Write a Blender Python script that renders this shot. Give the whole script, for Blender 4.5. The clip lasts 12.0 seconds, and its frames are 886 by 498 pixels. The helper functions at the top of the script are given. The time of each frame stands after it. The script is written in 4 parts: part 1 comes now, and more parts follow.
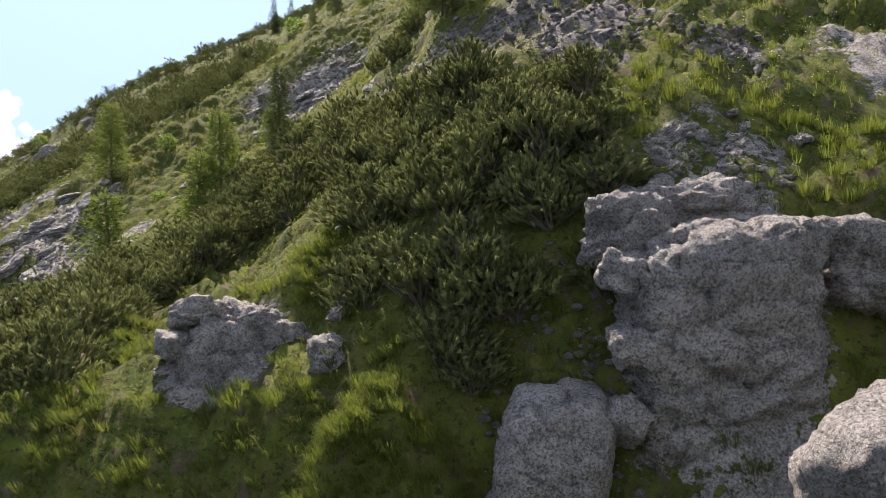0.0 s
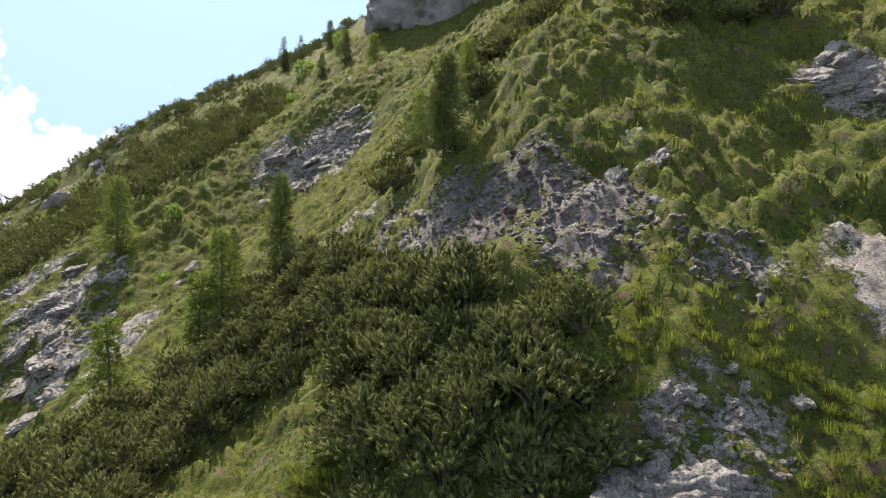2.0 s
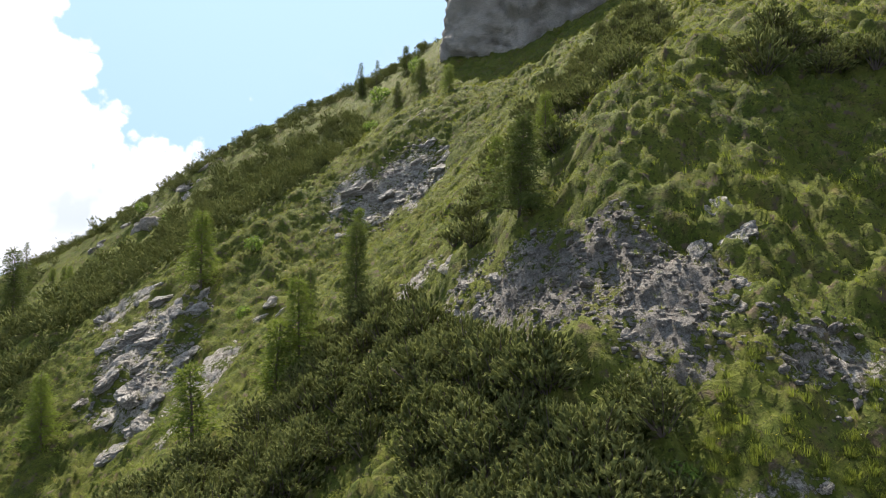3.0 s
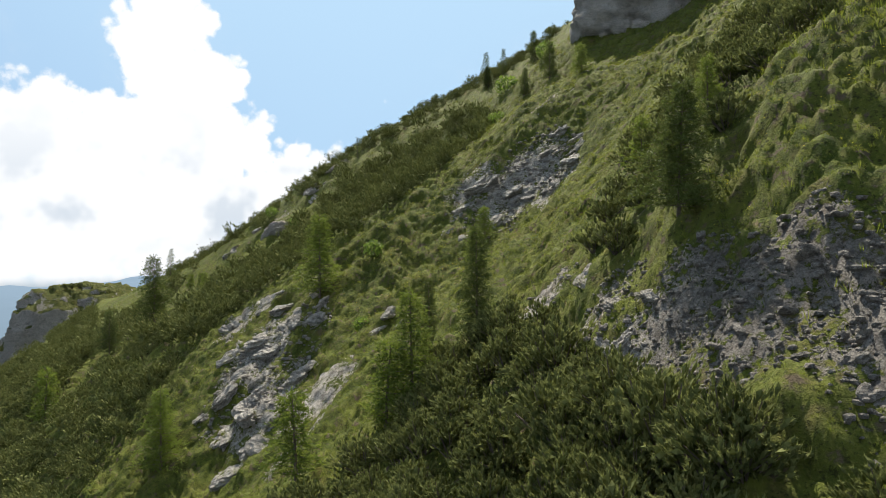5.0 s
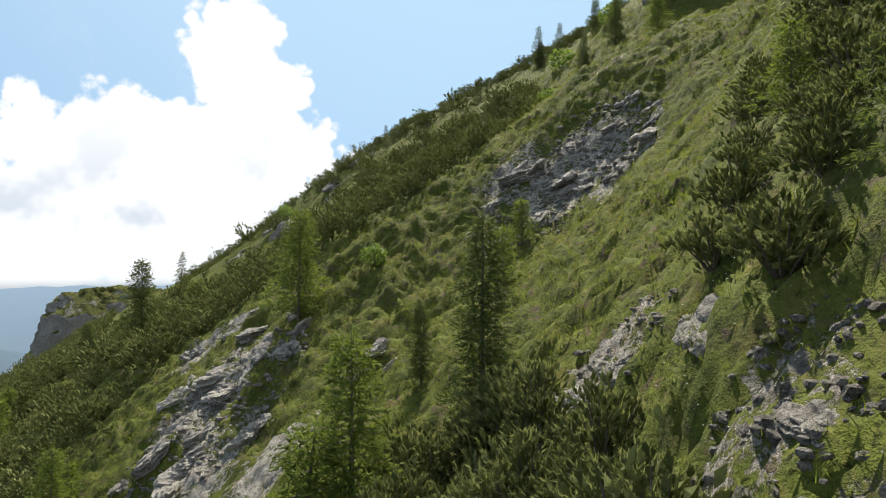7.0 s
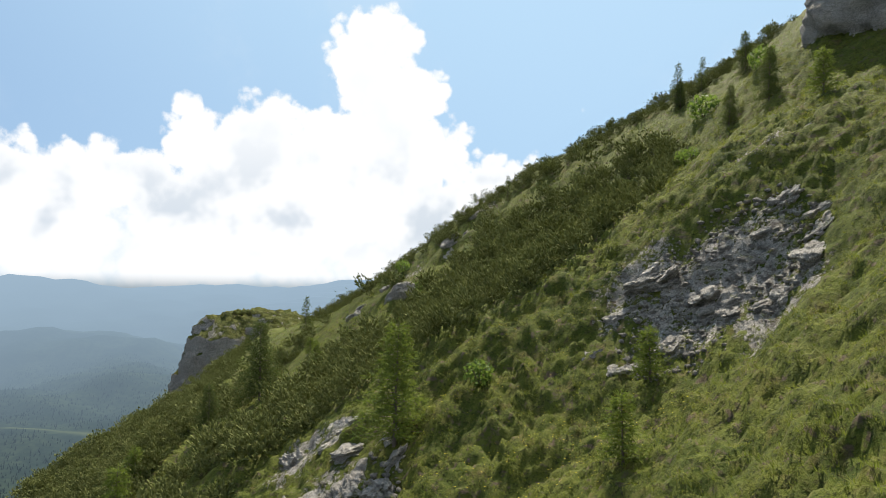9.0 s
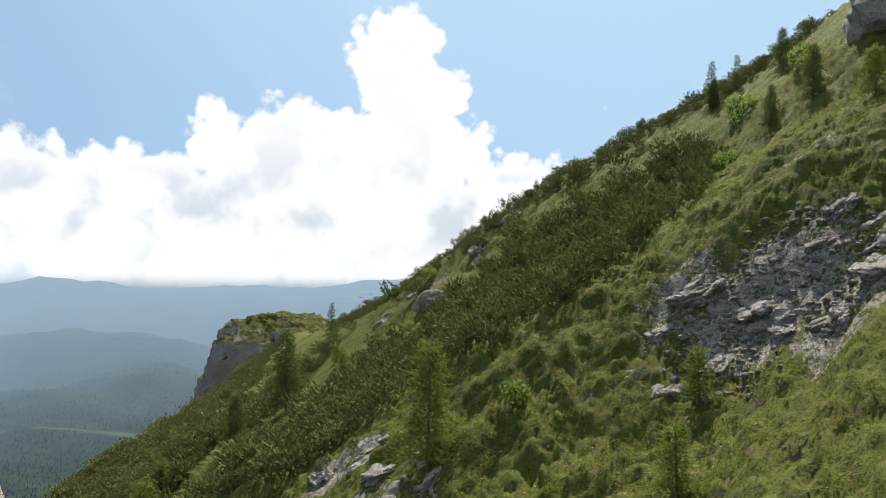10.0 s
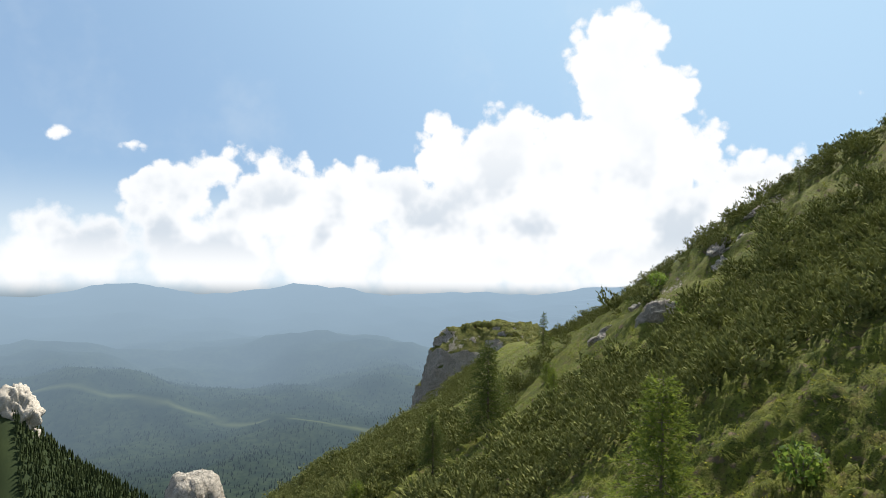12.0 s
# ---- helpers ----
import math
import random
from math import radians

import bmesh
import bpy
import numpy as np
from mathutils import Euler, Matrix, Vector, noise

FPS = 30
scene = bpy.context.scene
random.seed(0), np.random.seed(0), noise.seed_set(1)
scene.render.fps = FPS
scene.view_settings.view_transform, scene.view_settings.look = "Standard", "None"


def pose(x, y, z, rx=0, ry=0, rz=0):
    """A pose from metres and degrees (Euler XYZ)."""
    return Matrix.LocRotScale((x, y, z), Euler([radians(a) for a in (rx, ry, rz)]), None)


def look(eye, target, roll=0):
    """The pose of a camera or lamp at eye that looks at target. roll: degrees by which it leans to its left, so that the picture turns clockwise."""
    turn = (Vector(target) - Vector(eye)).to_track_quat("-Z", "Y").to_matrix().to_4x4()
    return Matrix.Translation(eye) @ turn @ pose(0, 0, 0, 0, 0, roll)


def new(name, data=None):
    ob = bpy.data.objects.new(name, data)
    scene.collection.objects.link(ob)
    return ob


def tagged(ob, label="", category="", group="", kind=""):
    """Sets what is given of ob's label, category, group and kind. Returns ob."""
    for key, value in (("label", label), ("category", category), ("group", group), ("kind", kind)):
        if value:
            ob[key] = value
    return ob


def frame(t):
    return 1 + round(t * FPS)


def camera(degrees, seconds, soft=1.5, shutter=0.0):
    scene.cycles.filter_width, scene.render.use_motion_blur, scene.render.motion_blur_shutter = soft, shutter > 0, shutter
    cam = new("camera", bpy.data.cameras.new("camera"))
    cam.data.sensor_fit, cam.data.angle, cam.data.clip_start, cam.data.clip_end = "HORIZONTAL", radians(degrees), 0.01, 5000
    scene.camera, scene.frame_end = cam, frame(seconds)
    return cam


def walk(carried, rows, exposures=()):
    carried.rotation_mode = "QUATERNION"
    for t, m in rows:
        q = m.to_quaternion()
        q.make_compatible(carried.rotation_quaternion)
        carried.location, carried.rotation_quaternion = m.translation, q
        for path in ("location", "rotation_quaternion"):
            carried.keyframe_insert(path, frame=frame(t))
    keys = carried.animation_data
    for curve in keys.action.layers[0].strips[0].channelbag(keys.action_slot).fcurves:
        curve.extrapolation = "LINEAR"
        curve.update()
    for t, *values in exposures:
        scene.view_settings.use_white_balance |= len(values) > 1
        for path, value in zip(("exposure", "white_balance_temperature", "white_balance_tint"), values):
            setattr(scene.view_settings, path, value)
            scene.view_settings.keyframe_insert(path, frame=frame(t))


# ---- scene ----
cam = camera(64.4, 12.0, soft=0.2)
UNIT = 2.0                                        # metres in one unit of the plan
PATH = [
    (0, (-0.058, 0.184, 6.243), (-0.064, 2.184, 6.263), -0.4),
    (0.5, (0.022, 0.182, 6.252), (0.014, 2.182, 6.271), -0.3),
    (1, (0.158, 0.214, 6.833), (0.145, 2.214, 6.846), -0.4),
    (1.5, (0.28, 0.303, 8.408), (0.261, 2.303, 8.421), -0.3),
    (2, (0.237, 0.369, 9.926), (0.198, 2.368, 9.939), -0.0),
    (2.3, (0.188, 0.335, 10.708), (-0.034, 2.323, 10.735), 0.8),
    (2.5, (0.155, 0.374, 11.055), (-0.071, 2.361, 11.08), 0.7),
    (2.7, (0.161, 0.398, 11.159), (-0.068, 2.385, 11.199), 0.8),
    (4.3, (-0.029, 1.898, 11.418), (-0.354, 3.871, 11.443), 0.2),
    (4.5, (-0.064, 2.499, 11.443), (-0.391, 4.472, 11.469), 0.2),
    (4.9, (-0.254, 3.46, 11.621), (-0.707, 5.408, 11.648), -0.4),
    (5, (-0.289, 3.817, 11.629), (-0.9, 5.722, 11.651), -0.3),
    (5.5, (-0.427, 5.994, 11.544), (-1.157, 7.855, 11.578), 0.3),
    (6, (-0.803, 8.015, 11.598), (-1.533, 9.877, 11.629), 0.2),
    (6.5, (-1.309, 10.516, 11.604), (-2.076, 12.363, 11.637), 0.2),
    (7, (-1.817, 12.638, 11.753), (-2.584, 14.485, 11.795), 0.6),
    (7.5, (-2.1, 14.049, 12.422), (-3.087, 15.788, 12.472), 0.7),
    (7.7, (-2.047, 14.386, 12.624), (-3.092, 16.091, 12.679), 1.2),
    (9.3, (-2.538, 15.48, 15.856), (-3.641, 17.148, 15.899), 1.4),
    (9.5, (-2.7, 15.469, 15.888), (-3.798, 17.141, 15.931), 1.2),
    (10, (-3.141, 16.006, 15.977), (-4.295, 17.639, 16.018), 1.0),
    (10.5, (-3.878, 17.077, 16.039), (-5.033, 18.709, 16.083), 0.7),
    (10.9, (-4.609, 17.856, 16.138), (-5.984, 19.307, 16.189), 0.5),
    (11, (-4.795, 18.147, 16.13), (-6.283, 19.482, 16.178), 0.5),
    (11.5, (-5.912, 19.906, 15.907), (-7.516, 21.1, 15.96), 0.9),
    (12, (-6.928, 21.054, 15.841), (-8.528, 22.252, 15.893), 0.7),
]
walk(cam, [(t, look(Vector(eye) * UNIT, Vector(target) * UNIT, roll)) for t, eye, target, roll in PATH], [(0, 1.6, 6400, 24), (2.5, 1.52, 6400, 17), (4.4, 1.15, 6500, 10), (6.5, 1.15, 6500, 10), (7.5, 1.22, 6500, 10), (9.5, 1.1, 6500, 10), (12, 1.1, 6500, 10)])

# ---- world, sun and exposure ----
SUN_ELEVATION, SUN_BEARING = 51.0, 20.0          # bearing: degrees to the left of +y
sun_way = Vector((-math.sin(radians(SUN_BEARING)) * math.cos(radians(SUN_ELEVATION)),
                  math.cos(radians(SUN_BEARING)) * math.cos(radians(SUN_ELEVATION)),
                  math.sin(radians(SUN_ELEVATION))))
sun = new("sun", bpy.data.lights.new("sun", "SUN"))
sun.data.energy, sun.data.angle, sun.data.color = 5.0, radians(0.6), (1.0, 0.93, 0.80)
sun.matrix_world = look(sun_way * 100, (0, 0, 0))


class Nodes:
    """A short way to write a node tree."""

    def __init__(self, tree):
        self.tree = tree
        tree.nodes.clear()

    def add(self, kind, **settings):
        n = self.tree.nodes.new(kind)
        for key, value in settings.items():
            if key == "operation":
                n.operation = value
            elif key == "data_type":
                n.data_type = value
            elif key == "blend_type":
                n.blend_type = value
        return n

    def link(self, a, b):
        self.tree.links.new(a, b)

    def feed(self, socket, value):
        if isinstance(value, (int, float)):
            socket.default_value = value
        elif isinstance(value, tuple):
            socket.default_value = value if len(value) == len(socket.default_value) else (*value, 1.0)
        else:
            self.link(value, socket)

    def math(self, operation, a, b=0.0, c=0.0):
        n = self.add("ShaderNodeMath", operation=operation)
        for i, v in enumerate((a, b, c)):
            self.feed(n.inputs[i], v)
        return n.outputs[0]

    def vmath(self, operation, a, b=(0.0, 0.0, 0.0)):
        n = self.add("ShaderNodeVectorMath", operation=operation)
        self.feed(n.inputs[0], a)
        self.feed(n.inputs[1], b)
        return n

    def mix(self, factor, a, b, blend="MIX"):
        n = self.add("ShaderNodeMix", data_type="RGBA", blend_type=blend)
        self.feed(n.inputs[0], factor)
        self.feed(n.inputs[6], a)
        self.feed(n.inputs[7], b)
        return n.outputs[2]

    def ramp(self, value, low, high, to_low=0.0, to_high=1.0):
        n = self.add("ShaderNodeMapRange")
        n.interpolation_type = "SMOOTHSTEP"
        for i, v in enumerate((value, low, high, to_low, to_high)):
            self.feed(n.inputs[i], v)
        return n.outputs[0]

    def noise(self, vector, scale, detail=4.0, rough=0.55, lacunarity=2.0):
        n = self.add("ShaderNodeTexNoise")
        if vector is not None:
            self.link(vector, n.inputs["Vector"])
        n.inputs["Scale"].default_value = scale
        n.inputs["Detail"].default_value = detail
        n.inputs["Roughness"].default_value = rough
        n.inputs["Lacunarity"].default_value = lacunarity
        return n.outputs[0]

    def voronoi(self, vector, scale, feature="F1"):
        n = self.add("ShaderNodeTexVoronoi")
        n.feature = feature
        if vector is not None:
            self.link(vector, n.inputs["Vector"])
        n.inputs["Scale"].default_value = scale
        return n.outputs["Distance"]


# Cumulus heaps: bearing (left of +y) and elevation of the middle in degrees, radius
TOWER = [
    (39.1, 17.1, 3.5), (41.6, 16.3, 2.6), (40.0, 14.2, 3.2), (35.4, 13.0, 2.9), (37.9, 12.5, 4.1), (33.6, 8.4, 2.8),
    (36.9, 8.5, 5.1), (41.8, 6.5, 5.8), (47.5, 10.7, 2.8), (49.6, 10.1, 2.9), (53.2, 10.6, 2.0), (52.9, 8.2, 3.2),
    (48.5, 6.7, 5.3), (56.4, 5.4, 3.4), (59.1, 6.2, 2.6), (62.0, 8.5, 0.9), (60.8, 6.5, 2.2), (30.3, 4.6, 2.9),
    (27.8, 6.4, 2.0), (25.3, 7.0, 1.5), (32.6, 3.1, 4.8), (53.4, 2.5, 5.8), (45.3, 1.9, 5.6), (38.1, 2.1, 5.6),
]
BANK = [
    (76.1, 4.4, 2.4), (73.8, 5.1, 3.2), (71.2, 7.1, 2.0), (67.2, 7.8, 1.9), (64.6, 7.8, 1.8), (62.4, 5.6, 3.2),
    (66.3, 4.4, 4.6), (60.2, 8.4, 0.7), (57.9, 6.3, 2.2), (54.2, 4.8, 2.8), (78.2, 1.0, 2.8), (81.8, 1.3, 2.9),
    (74.1, 1.5, 4.1), (69.6, 0.8, 4.6), (61.4, 0.9, 5.1), (55.1, 1.0, 5.1), (35.7, 2.5, 5.1), (83.1, 2.4, 2.2),
]
VEIL = [(82.0, 9.4, 1.9, 2.4), (77.5, 8.9, 1.3, 2.4), (32.5, 16.2, 0.45, 0.8), (22.1, 12.3, 0.5, 0.7), (27.5, 7.0, 2.4, 1.1), (30.0, 6.0, 3.0, 1.1), (84.0, -0.1, 4.1, 1.5), (92.0, 4.0, 5.0, 1.2), (98.0, 2.6, 6.0, 1.4), (27.0, 5.5, 2.2, 1.2), (24.0, 4.5, 2.4, 1.2),
        (40.0, 1.5, 6.0, 1.5), (52.0, 1.0, 6.5, 1.6), (63.0, 1.0, 5.5, 1.6), (73.0, 0.8, 5.0, 1.5), (80.0, 0.8, 4.6, 1.5)]
CLOUDS = [(*heap, 1.0) for heap in TOWER + BANK] + VEIL


def build_world():
    world = bpy.data.worlds.new("sky")
    scene.world = world
    world.use_nodes = True
    n = Nodes(world.node_tree)
    sky = n.add("ShaderNodeTexSky")
    sky.sky_type, sky.sun_disc = "NISHITA", False
    sky.sun_elevation, sky.sun_rotation = radians(SUN_ELEVATION), radians(-SUN_BEARING)
    sky.altitude, sky.air_density, sky.dust_density, sky.ozone_density = 1500, 1.0, 0.8, 1.0
    way = n.add("ShaderNodeTexCoord").outputs["Generated"]
    parts = n.add("ShaderNodeSeparateXYZ")
    n.link(way, parts.inputs[0])
    bearing = n.math("DEGREES", n.math("ARCTAN2", n.math("MULTIPLY", parts.outputs[0], -1.0), parts.outputs[1]))
    height = n.math("DEGREES", n.math("ARCSINE", parts.outputs[2]))
    # billowing edges
    big = n.math("SUBTRACT", n.noise(way, 11.0, 2.0, 0.5), 0.5)
    fine = n.math("SUBTRACT", n.noise(way, 60.0, 6.0, 0.65), 0.5)
    puffs = n.math("SUBTRACT", 0.42, n.voronoi(way, 24.0))
    curls = n.math("SUBTRACT", 0.42, n.voronoi(way, 62.0))
    billow = n.math("ADD", n.math("MULTIPLY", big, 2.2), n.math("MULTIPLY", fine, 1.5))
    billow = n.math("ADD", billow, n.math("ADD", n.math("MULTIPLY", puffs, 1.9), n.math("MULTIPLY", curls, 0.9)))
    cover = None
    for b, e, r, flat in CLOUDS:
        d1 = n.math("SUBTRACT", bearing, b)
        d2 = n.math("MULTIPLY", n.math("SUBTRACT", height, e), flat)
        d = n.math("SQRT", n.math("ADD", n.math("MULTIPLY", d1, d1), n.math("MULTIPLY", d2, d2)))
        v = n.math("SUBTRACT", r, d)
        cover = v if cover is None else n.math("SMOOTH_MAX", cover, v, 0.8)
    # loose fair-weather cloud added over the unseen rest of the sky, for white fill
    rest = n.math("MULTIPLY", n.math("SUBTRACT", n.noise(way, 4.0, 4.0, 0.5), 0.49), 22.0)
    aside = n.ramp(n.math("ABSOLUTE", n.math("SUBTRACT", bearing, 52.0)), 48.0, 70.0)
    cover = n.math("MAXIMUM", cover, n.math("SUBTRACT", rest, n.ramp(aside, 0.0, 1.0, 30.0, 0.0)))
    cover = n.math("ADD", cover, billow)
    mask = n.ramp(cover, -0.1, n.ramp(height, 0.0, 6.0, 2.2, 0.6))
    # grey undersides and folds
    folds = n.noise(way, 13.0, 3.0, 0.5)
    low = n.math("MULTIPLY", n.ramp(height, 2.0, 13.0, 1.0, 0.12), n.ramp(height, -0.5, 2.8))
    deep = n.ramp(cover, 0.8, 3.0, 0.1, 1.0)
    grey = n.math("MULTIPLY", n.math("MULTIPLY", n.ramp(folds, 0.44, 0.60), deep), low)
    puff = n.mix(grey, (11.5, 11.7, 11.9), (7.8, 8.6, 9.5))
    haze = n.ramp(height, 0.0, 8.0, 0.92, 0.0)
    blue = n.mix(0.7, sky.outputs[0], (4.2, 6.5, 9.6))
    to_sun = n.vmath("DOT_PRODUCT", way, tuple(sun_way)).outputs["Value"]
    glare = n.ramp(to_sun, 0.45, 0.95, 0.0, 0.75)
    air_glow = n.mix(haze, blue, (8.8, 10.1, 11.1))
    air_glow = n.mix(glare, air_glow, (6.7, 9.5, 11.8))
    thin = n.math("MULTIPLY", n.ramp(n.noise(way, 5.0, 5.0, 0.6), 0.5, 0.8), 0.25)
    air_glow = n.mix(thin, air_glow, (9.0, 9.8, 10.4))
    both = n.mix(mask, air_glow, puff)
    ground_glow = n.mix(n.ramp(height, -3.0, -1.0, 0.0, 1.0), (2.2, 3.0, 3.6), both)
    back = n.add("ShaderNodeBackground")
    n.link(ground_glow, back.inputs[0])
    back.inputs[1].default_value = 0.041
    out = n.add("ShaderNodeOutputWorld")
    n.link(back.outputs[0], out.inputs[0])


build_world()



# ---- materials ----
def material(name):
    m = bpy.data.materials.new(name)
    m.use_nodes = True
    return m, Nodes(m.node_tree)


def finish(n, colour, rough=0.8, bump=None, bump_far=0.02, strength=1.0, metal=0.0, through_light=None, specular=0.3, sheer=0.45):
    """A principled surface with relief, and, for leaves, some light let through."""
    p = n.add("ShaderNodeBsdfPrincipled")
    n.feed(p.inputs["Base Color"], colour)
    n.feed(p.inputs["Roughness"], rough)
    p.inputs["Metallic"].default_value = metal
    p.inputs["Specular IOR Level"].default_value = specular
    if bump is not None:
        b = n.add("ShaderNodeBump")
        b.inputs["Strength"].default_value = strength
        b.inputs["Distance"].default_value = bump_far * UNIT
        n.feed(b.inputs["Height"], bump)
        n.link(b.outputs[0], p.inputs["Normal"])
    out = n.add("ShaderNodeOutputMaterial")
    surface = p.outputs[0]
    if through_light is not None:
        t = n.add("ShaderNodeBsdfTranslucent")
        n.feed(t.inputs[0], through_light)
        mix = n.add("ShaderNodeMixShader")
        mix.inputs[0].default_value = sheer
        n.link(surface, mix.inputs[1])
        n.link(t.outputs[0], mix.inputs[2])
        surface = mix.outputs[0]
    n.link(surface, out.inputs[0])


def place_of(n):
    """The place on the plan, in its units."""
    return n.vmath("DIVIDE", n.add("ShaderNodeNewGeometry").outputs["Position"], (UNIT, UNIT, UNIT)).outputs[0]


def island(n):
    return n.add("ShaderNodeNewGeometry").outputs["Random Per Island"]


def rock_colour(n, where):
    """Weathered limestone: pale grey, finely pitted, with dark lichen, seams and ochre stains."""
    broad = n.noise(where, 0.6, 5.0, 0.6)
    spots = n.noise(where, 11.0, 9.0, 0.8)
    grit = n.noise(where, 70.0, 6.0, 0.8)
    c = n.mix(n.ramp(broad, 0.35, 0.65), (0.36, 0.325, 0.28), (0.50, 0.46, 0.40))
    c = n.mix(n.ramp(grit, 0.40, 0.62, 0.0, 0.7), c, (0.60, 0.56, 0.50))
    c = n.mix(n.ramp(n.noise(where, 1.3, 5.0, 0.65), 0.58, 0.72, 0.0, 0.5), c, (0.27, 0.205, 0.145))
    c = n.mix(n.ramp(n.noise(where, 2.3, 10.0, 0.8), 0.52, 0.64, 0.0, 0.35), c, (0.17, 0.155, 0.135))
    c = n.mix(n.ramp(n.noise(where, 8.5, 10.0, 0.85), 0.53, 0.56, 0.0, 0.55), c, (0.15, 0.137, 0.118))
    c = n.mix(n.ramp(spots, 0.55, 0.58, 0.0, 0.6), c, (0.12, 0.11, 0.095))
    c = n.mix(n.ramp(n.noise(where, 32.0, 6.0, 0.75), 0.52, 0.56, 0.0, 0.75), c, (0.10, 0.092, 0.08))
    seam = n.voronoi(n.vmath("MULTIPLY", where, (0.5, 0.5, 1.7)).outputs[0], 1.5, "DISTANCE_TO_EDGE")
    seam = n.math("ADD", seam, n.math("MULTIPLY", n.math("SUBTRACT", spots, 0.46), 0.9))
    c = n.mix(n.ramp(seam, 0.0, 0.03, 0.5, 0.0), c, (0.05, 0.046, 0.04))
    pits = n.math("ADD", n.math("MULTIPLY", n.voronoi(where, 26.0), 0.6), n.math("MULTIPLY", n.voronoi(where, 70.0), 0.45))
    pits = n.math("ADD", pits, n.math("MULTIPLY", n.math("SUBTRACT", grit, 0.5), 1.2))
    c = n.mix(n.ramp(pits, 0.46, 0.70, 0.0, 0.35), c, (0.09, 0.084, 0.076))
    height = n.math("ADD", n.math("MULTIPLY", spots, -0.6), n.math("MULTIPLY", pits, -0.8))
    height = n.math("ADD", height, n.ramp(seam, 0.0, 0.05, -0.8, 0.0))
    return c, height


def make_rock(name="limestone", dull=0.0):
    m, n = material(name)
    where = place_of(n)
    c, h = rock_colour(n, where)
    if dull:
        c = n.mix(dull, c, (0.105, 0.092, 0.08))
    finish(n, c, 0.92, h, 0.06, 1.0, specular=0.15)
    return m


def make_ground():
    """Turf, earth and limestone rubble, by the zones stored on the sheet."""
    m, n = material("mountain_turf")
    where = place_of(n)
    zone = n.add("ShaderNodeAttribute")
    zone.attribute_name = "bare"
    bare = zone.outputs["Fac"]
    rag = n.noise(where, 1.1, 6.0, 0.65)
    fleck = n.noise(where, 7.0, 5.0, 0.7)
    stone = n.ramp(n.math("ADD", bare, n.math("MULTIPLY", n.math("SUBTRACT", n.math("ADD", rag, fleck), 1.0), n.math("MULTIPLY", bare, 2.4))), 0.40, 0.52)
    rock, rock_h = rock_colour(n, where)
    green = n.mix(n.ramp(n.noise(where, 0.35, 4.0, 0.6), 0.36, 0.64), (0.040, 0.056, 0.009), (0.074, 0.084, 0.015))
    green = n.mix(n.ramp(n.noise(where, 1.7, 5.0, 0.6), 0.50, 0.7), green, (0.098, 0.082, 0.028))
    green = n.mix(n.ramp(fleck, 0.5, 0.72), green, (0.042, 0.044, 0.015))
    green = n.mix(n.ramp(n.noise(where, 2.4, 4.0, 0.65), 0.42, 0.62, 0.0, 0.7), green, (0.092, 0.106, 0.018))
    tuft = n.noise(where, 15.0, 4.0, 0.75)
    green = n.mix(n.ramp(tuft, 0.52, 0.66, 0.0, 0.7), green, (0.125, 0.124, 0.03))
    green = n.mix(n.ramp(n.noise(where, 10.0, 4.0, 0.75), 0.53, 0.64, 0.0, 0.85), green, (0.022, 0.024, 0.008))
    earth = n.mix(rag, (0.06, 0.045, 0.028), (0.11, 0.085, 0.055))
    green = n.mix(n.ramp(n.noise(where, 3.1, 4.0, 0.6), 0.56, 0.68), green, earth)
    rock = n.mix(n.ramp(n.noise(where, 2.2, 6.0, 0.75), 0.50, 0.64, 0.0, 0.7), rock, n.mix(fleck, (0.06, 0.048, 0.038), (0.14, 0.115, 0.09)))
    loose = n.add("ShaderNodeAttribute")
    loose.attribute_name = "scree"
    rock = n.mix(n.math("MULTIPLY", loose.outputs["Fac"], 0.6), rock, (0.105, 0.092, 0.08))
    c = n.mix(stone, green, rock)
    h = n.math("ADD", n.math("ADD", n.noise(where, 5.0, 6.0, 0.7), n.math("MULTIPLY", tuft, 0.9)), n.math("MULTIPLY", rock_h, n.math("MULTIPLY", stone, 1.0)))
    finish(n, c, 0.95, h, 0.06, 0.9, specular=0.1)
    return m


def make_knoll():
    """Limestone that carries turf wherever it lies flat enough."""
    m, n = material("turfed_limestone")
    where = place_of(n)
    rock, h = rock_colour(n, n.vmath("MULTIPLY", where, (0.35, 0.35, 0.35)).outputs[0])
    up = n.add("ShaderNodeSeparateXYZ")
    n.link(n.add("ShaderNodeNewGeometry").outputs["Normal"], up.inputs[0])
    rag = n.math("MULTIPLY", n.math("SUBTRACT", n.noise(where, 0.5, 6.0, 0.7), 0.5), 1.1)
    turf_here = n.ramp(n.math("ADD", up.outputs[2], rag), 0.60, 0.72)
    green = n.mix(n.ramp(n.noise(where, 0.9, 5.0, 0.7), 0.35, 0.65), (0.062, 0.076, 0.015), (0.125, 0.125, 0.034))
    green = n.mix(n.ramp(n.noise(where, 2.6, 5.0, 0.7), 0.5, 0.66, 0.0, 0.8), green, (0.035, 0.042, 0.012))
    finish(n, n.mix(turf_here, rock, green), 0.95, n.math("ADD", h, n.noise(where, 1.6, 5.0, 0.7)), 0.3, 0.9, specular=0.1)
    return m


